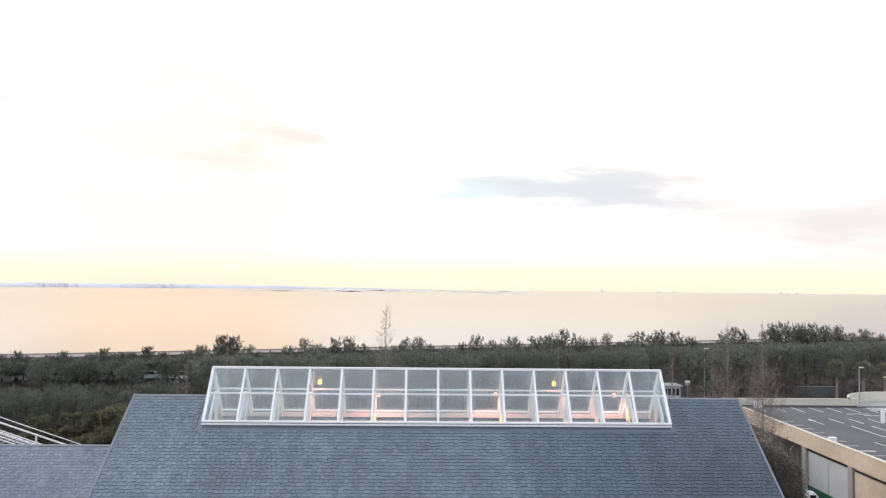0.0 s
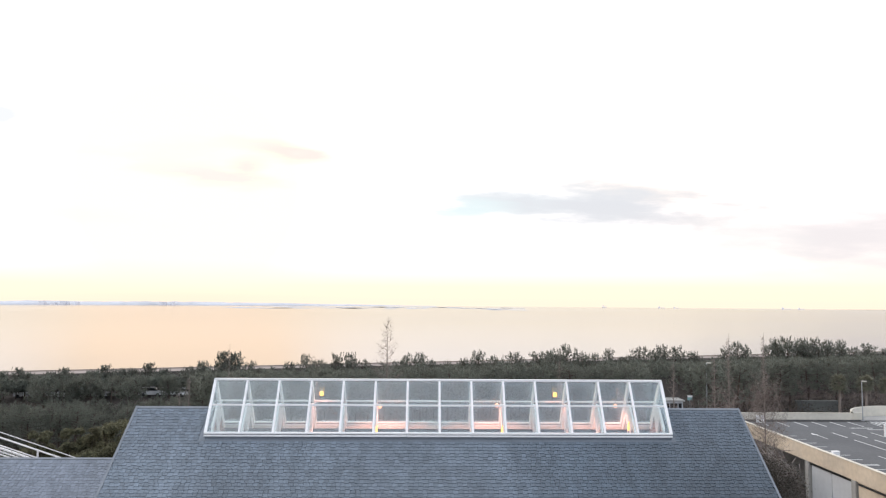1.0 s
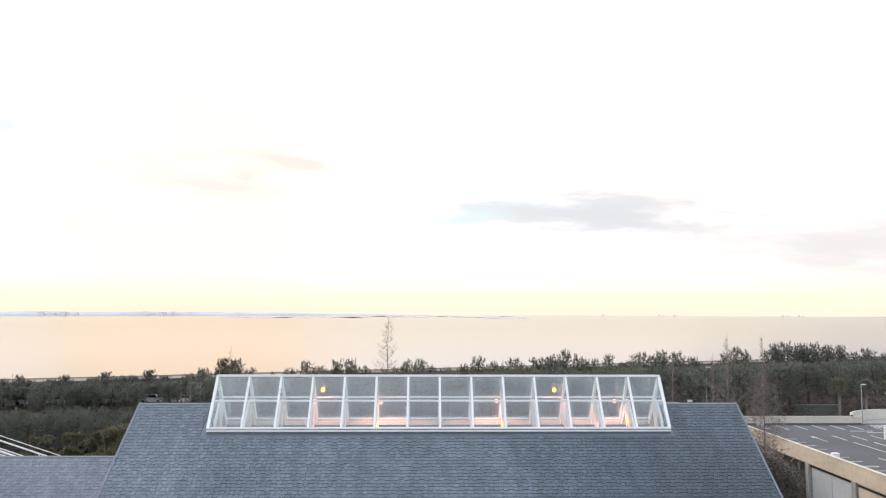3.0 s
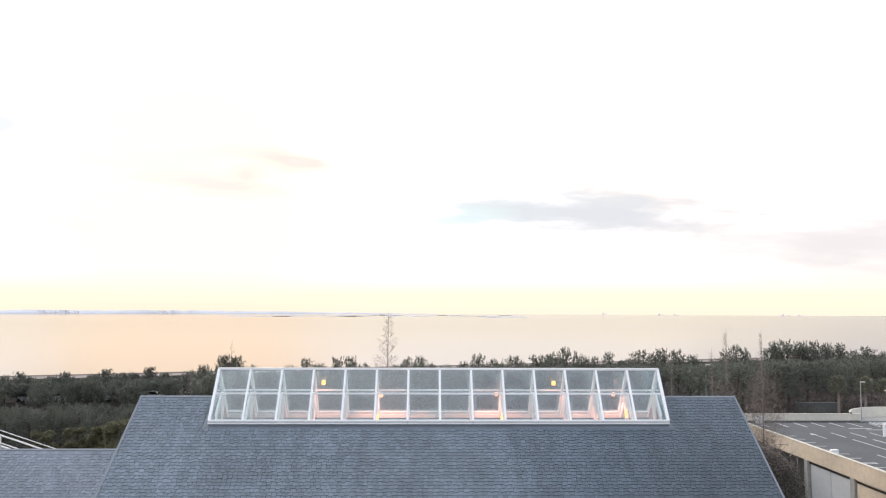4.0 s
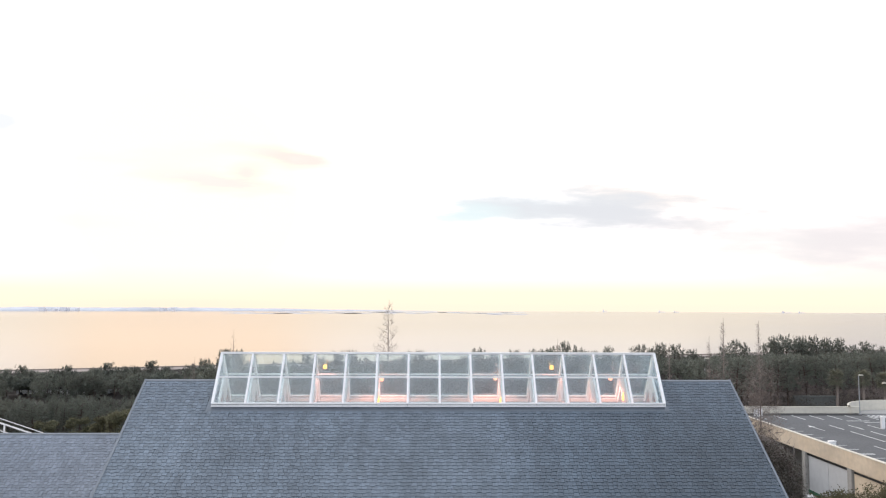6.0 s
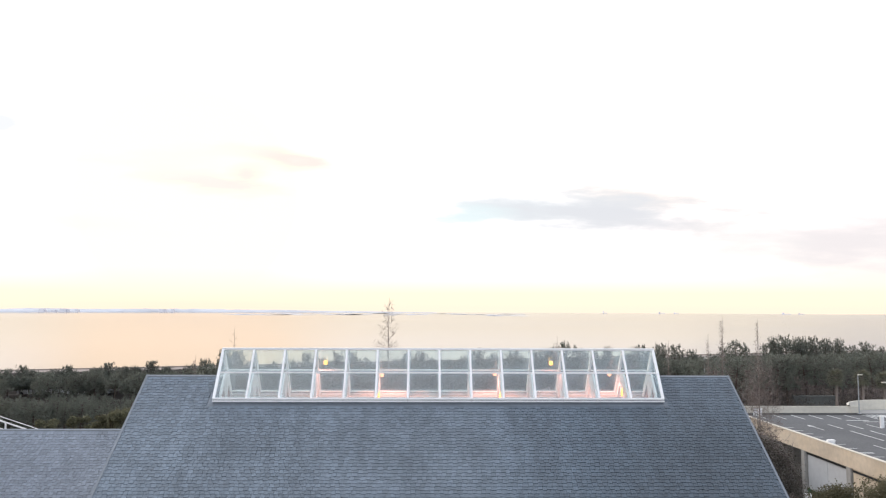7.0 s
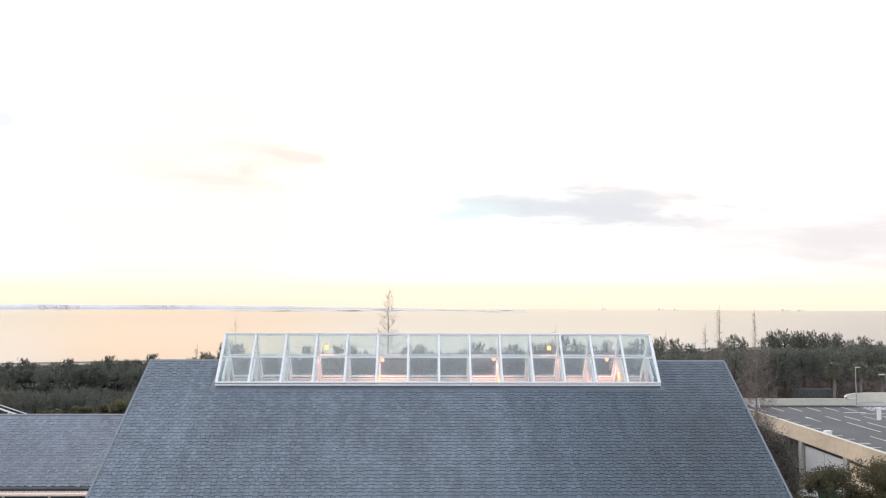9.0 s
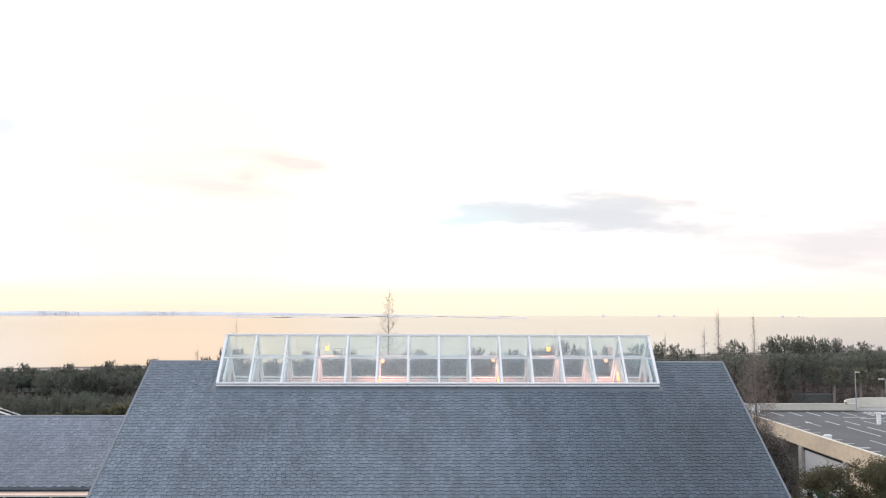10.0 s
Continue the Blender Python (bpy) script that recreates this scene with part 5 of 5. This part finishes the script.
for i, (x, y, top, r) in enumerate(((21.6, 48.5, 21.4, 1.9), (20.3, 47.0, 19.4, 2.0), (24.3, 49.5, 19.6, 2.0), (23.4, 51.5, 21.4, 1.8), (25.4, 53.5, 19.8, 1.9), (27.2, 57.0, 18.0, 2.0), (26.0, 50.0, 20.4, 1.9), (26.0, 51.0, 19.2, 1.9), (26.0, 49.0, 17.2, 1.7), (26.0, 47.5, 16.0, 1.7), (26.0, 52.5, 17.0, 1.8))):
    x = min(x, 0.503 * (y + 2.6) - 1.1 - r)      # held left of a camera sight line, so the truck stays in view
    leafy_tree("shrub_tree", x, y, top, r, 50 + i, DARK_LEAF, "dark brownish shrubby tree beside the house", "tree", 170, 170, 0.052, 0.3)


def bare_bush(x, y, top, r, seed):
    """A thicket of thin bare stems with fine brown twigs."""
    rng = np.random.default_rng(seed)
    g = GROUND
    h = top - g
    t = thing("bare_bush", (x, y, g), "tangled leafless brown thicket beside the house", "bush", "bare bushes beside the house")
    bm, vs, fs = B(), [], []
    for k in range(16):
        a, rr = rng.uniform(0, 6.28), r * math.sqrt(rng.random())
        foot = np.array([x + math.cos(a) * rr * 0.35, y + math.sin(a) * rr * 0.35, g])
        tip = np.array([x + math.cos(a) * rr, y + math.sin(a) * rr, g + h * rng.uniform(0.75, 1.0)])
        mid = (foot + tip) / 2 + rng.normal(size=3) * 0.25
        tube(bm, [foot, mid, tip], [0.07, 0.045, 0.012], 5)
        for _ in range(430):
            f = rng.uniform(0.25, 1.0)
            q = (foot + (mid - foot) * f * 2 if f < 0.5 else mid + (tip - mid) * (f * 2 - 1)) + rng.normal(size=3) * (0.5, 0.5, 0.4)
            d = rng.normal(size=3) * 0.5 + (0, 0, 0.4)
            d = d / np.linalg.norm(d) * rng.uniform(0.5, 1.1)
            s = np.cross(d, rng.normal(size=3))
            s = s / (np.linalg.norm(s) + 1e-9) * 0.026
            i = len(vs)
            vs += [q + s, q - s, q + d]
            fs.append((i, i + 1, i + 2))
    part("stem", bm, BARE_BARK, t, kind="stuff")
    raw("twig", vs, fs, TWIG, t, "fine brown twigs", "stuff")


for i, (x, y, top, r) in enumerate(((19.6, 48.5, 22.6, 2.0), (21.8, 51.0, 21.6, 2.3), (24.0, 52.0, 20.0, 2.3), (25.6, 54.0, 18.2, 2.4), (27.6, 58.0, 16.6, 2.6), (22.6, 47.0, 18.0, 2.2), (24.8, 49.0, 16.4, 2.2), (30.0, 63.0, 15.4, 2.8), (33.0, 70.0, 13.6, 2.8), (26.5, 53.0, 15.6, 2.4), (29.0, 58.0, 14.2, 2.6), (36.0, 84.0, 13.4, 3.0), (38.5, 92.0, 13.6, 3.0), (39.5, 100.0, 14.0, 3.0))):
    x = min(x, 0.485 * (y + 2.6) - 1.1 - r) if y < 72 else x
    bare_bush(x, y, top, r, 700 + i)


def palm(x, y, top, seed):
    rng = np.random.default_rng(seed)
    t = thing("palm_tree", (x, y, ground_height(x, y)), "fan palm with a drooping skirt of dry fronds", "tree", "palms behind the deck")
    part("trunk", tube(B(), [(x, y, ground_height(x, y) - 0.1), (x + 0.1, y, (13.0 + top) / 2), (x, y, top - 1.9)], [0.26, 0.2, 0.24], 8), BARE_BARK, t)
    bm = B()
    for k in range(64):
        a, e = k * 2.4, 1.35 - 2.3 * (k + rng.uniform(0, 1)) / 64      # young fronds upright, old ones hanging
        ln = rng.uniform(0.75, 1.15)
        d = Vector((math.cos(a) * math.cos(e), math.sin(a) * math.cos(e), math.sin(e)))
        p = Vector((x, y, top - 2.0))
        hub = p + d * ln
        side = d.cross(Vector((0, 0, 1))).normalized()
        beam(bm, p, hub, 0.03, 0.025)
        for j in range(13):
            b = radians(-80 + 160 * j / 12)
            q = (d * math.cos(b) + side * math.sin(b)) * rng.uniform(0.75, 1.05) - Vector((0, 0, 0.2 + 0.2 * abs(b)))
            w = (side * math.cos(b) - d * math.sin(b)) * 0.05
            bm.faces.new([bm.verts.new(hub + w), bm.verts.new(hub - w), bm.verts.new(hub + q)])
    part("fronds", bm, PALM_LEAF, t)


for i, (x, y, top) in enumerate(((67.8, 122.0, 20.4), (71.4, 120.5, 20.5), (75.9, 122.0, 20.0), (81.5, 124.0, 19.8))):
    palm(x, y, top, 400 + i)

# ---------------------------------------------------------------- slates, course by course
SW, SE, ST = 0.2, 0.172, 0.054
cosS, sinS = 1 / math.hypot(1, S), S / math.hypot(1, S)


def slate_box(w, ln, skew=0.0):
    """Corners of one slate: x across, y up the slope, z off it, its foot proud of the one below and cut a little askew."""
    h = w / 2 - 0.0058
    return np.array([(-h, skew, 0.02), (h, -skew, 0.02), (h, ln, 0.0), (-h, ln, 0.0), (-h, skew, 0.02 + ST), (h, -skew, 0.02 + ST), (h, ln, ST), (-h, ln, ST)])


SLATE_FACES = [(4, 5, 6, 7), (0, 1, 5, 4), (1, 2, 6, 5), (2, 3, 7, 6), (3, 0, 4, 7)]


def slates(roof_ob, mat, x0, x1, ridge_y, ridge_z, run, front, single, skip, seed):
    """All slates of one slope: those inside the single stretch as pieces, the rest in one mesh."""
    rng = np.random.default_rng(seed)
    kinds = {}
    for share in (0.88, 1.0, 1.12):
        for skew in (-0.003, 0.0025):
            me = bpy.data.meshes.new("slate")
            me.from_pydata(slate_box(SW * share, SE + 0.085, skew).tolist(), [], SLATE_FACES)
            me.materials.append(mat)
            me.materials.append(SLATE_EDGE_SHADE)
            me.polygons.foreach_set("material_index", [0, 1, 0, 0, 0])
            kinds.setdefault(share, []).append(me)
    sgn = -1 if front else 1
    courses = int(run / cosS / SE)
    o = origin(roof_ob)
    vs, fs, singles = [], [], 0
    for c in range(courses):
        d = run / cosS - c * SE          # slope distance of the slate's foot below the ridge
        xs = x0 - rng.uniform(0, SW)
        low = 0
        while xs < x1 - 0.1:
            share = rng.choice([0.88, 1.0, 1.0, 1.12])
            a, xs = max(xs, x0 + 0.03), xs + SW * share
            wide, x = min(xs, x1 - 0.03) - a, (a + min(xs, x1 - 0.03)) / 2
            if wide < 0.05:
                continue
            low = 1 - low if rng.random() < 0.8 else low      # neighbours mostly hang at two depths
            foot = d + low * 0.032 + rng.uniform(-0.006, 0.006)
            y = ridge_y + sgn * foot * cosS
            z = ridge_z - foot * sinS
            if foot < 0.13 or skip(x, y):
                continue
            tilt = rng.uniform(-0.012, 0.012)
            if single(x, y) and singles < 300 and abs(wide - SW * share) < 1e-6:
                ob = new("slate", kinds[share][rng.integers(2)])
                ob.parent = roof_ob
                ob.location = Vector((x, y, z)) - o
                ob.rotation_euler = (math.atan(S), tilt, 0) if front else (math.atan(S), tilt, math.pi)
                singles += 1
                continue
            b = slate_box(wide, min(SE + rng.uniform(0.075, 0.095), foot - 0.03), rng.uniform(-0.0035, 0.0035))
            b[:, 2] += tilt * b[:, 0]
            yy, zz = b[:, 1] * cosS - b[:, 2] * sinS, b[:, 1] * sinS + b[:, 2] * cosS
            w = np.stack([x + b[:, 0] * (1 if front else -1), y - sgn * yy, z + zz], 1)
            i = len(vs)
            vs.extend(w.tolist())
            fs.extend([tuple(i + j for j in q) for q in SLATE_FACES])
    ob = raw("slate_course", vs, fs, mat, roof_ob, "courses of blue-grey slates", "stuff")
    ob.data.materials.append(SLATE_EDGE_SHADE)
    ob.data.polygons.foreach_set("material_index", [0, 1, 0, 0, 0] * (len(fs) // 5))


def on_skylight(x, y):
    return SKX0 - fl + 0.06 < x < SKX1 + fl - 0.06 and SKF - apron + 0.03 < y < GB + fl + 0.2


slates(roof, SLATE_STAIN_SHADE, X0, X1, RY, RZ, RY - EY, True, lambda x, y: -3.6 < x < 3.6 and 24.3 < y < 25.8, on_skylight, 1)
slates(roof, SLATE_STAIN_SHADE, X0, X1, RY, RZ, RY - EY, False, lambda x, y: False, on_skylight, 2)
slates(wroof, SLATE, WX0, WX1 - 0.1, WRY, WRZ, WRY - WEY, True, lambda x, y: -20.0 < x and y < 33.9, lambda x, y: False, 3)
slates(wroof, SLATE, WX0, WX1 - 0.1, WRY, WRZ, WRY - WEY, False, lambda x, y: False, lambda x, y: False, 4)
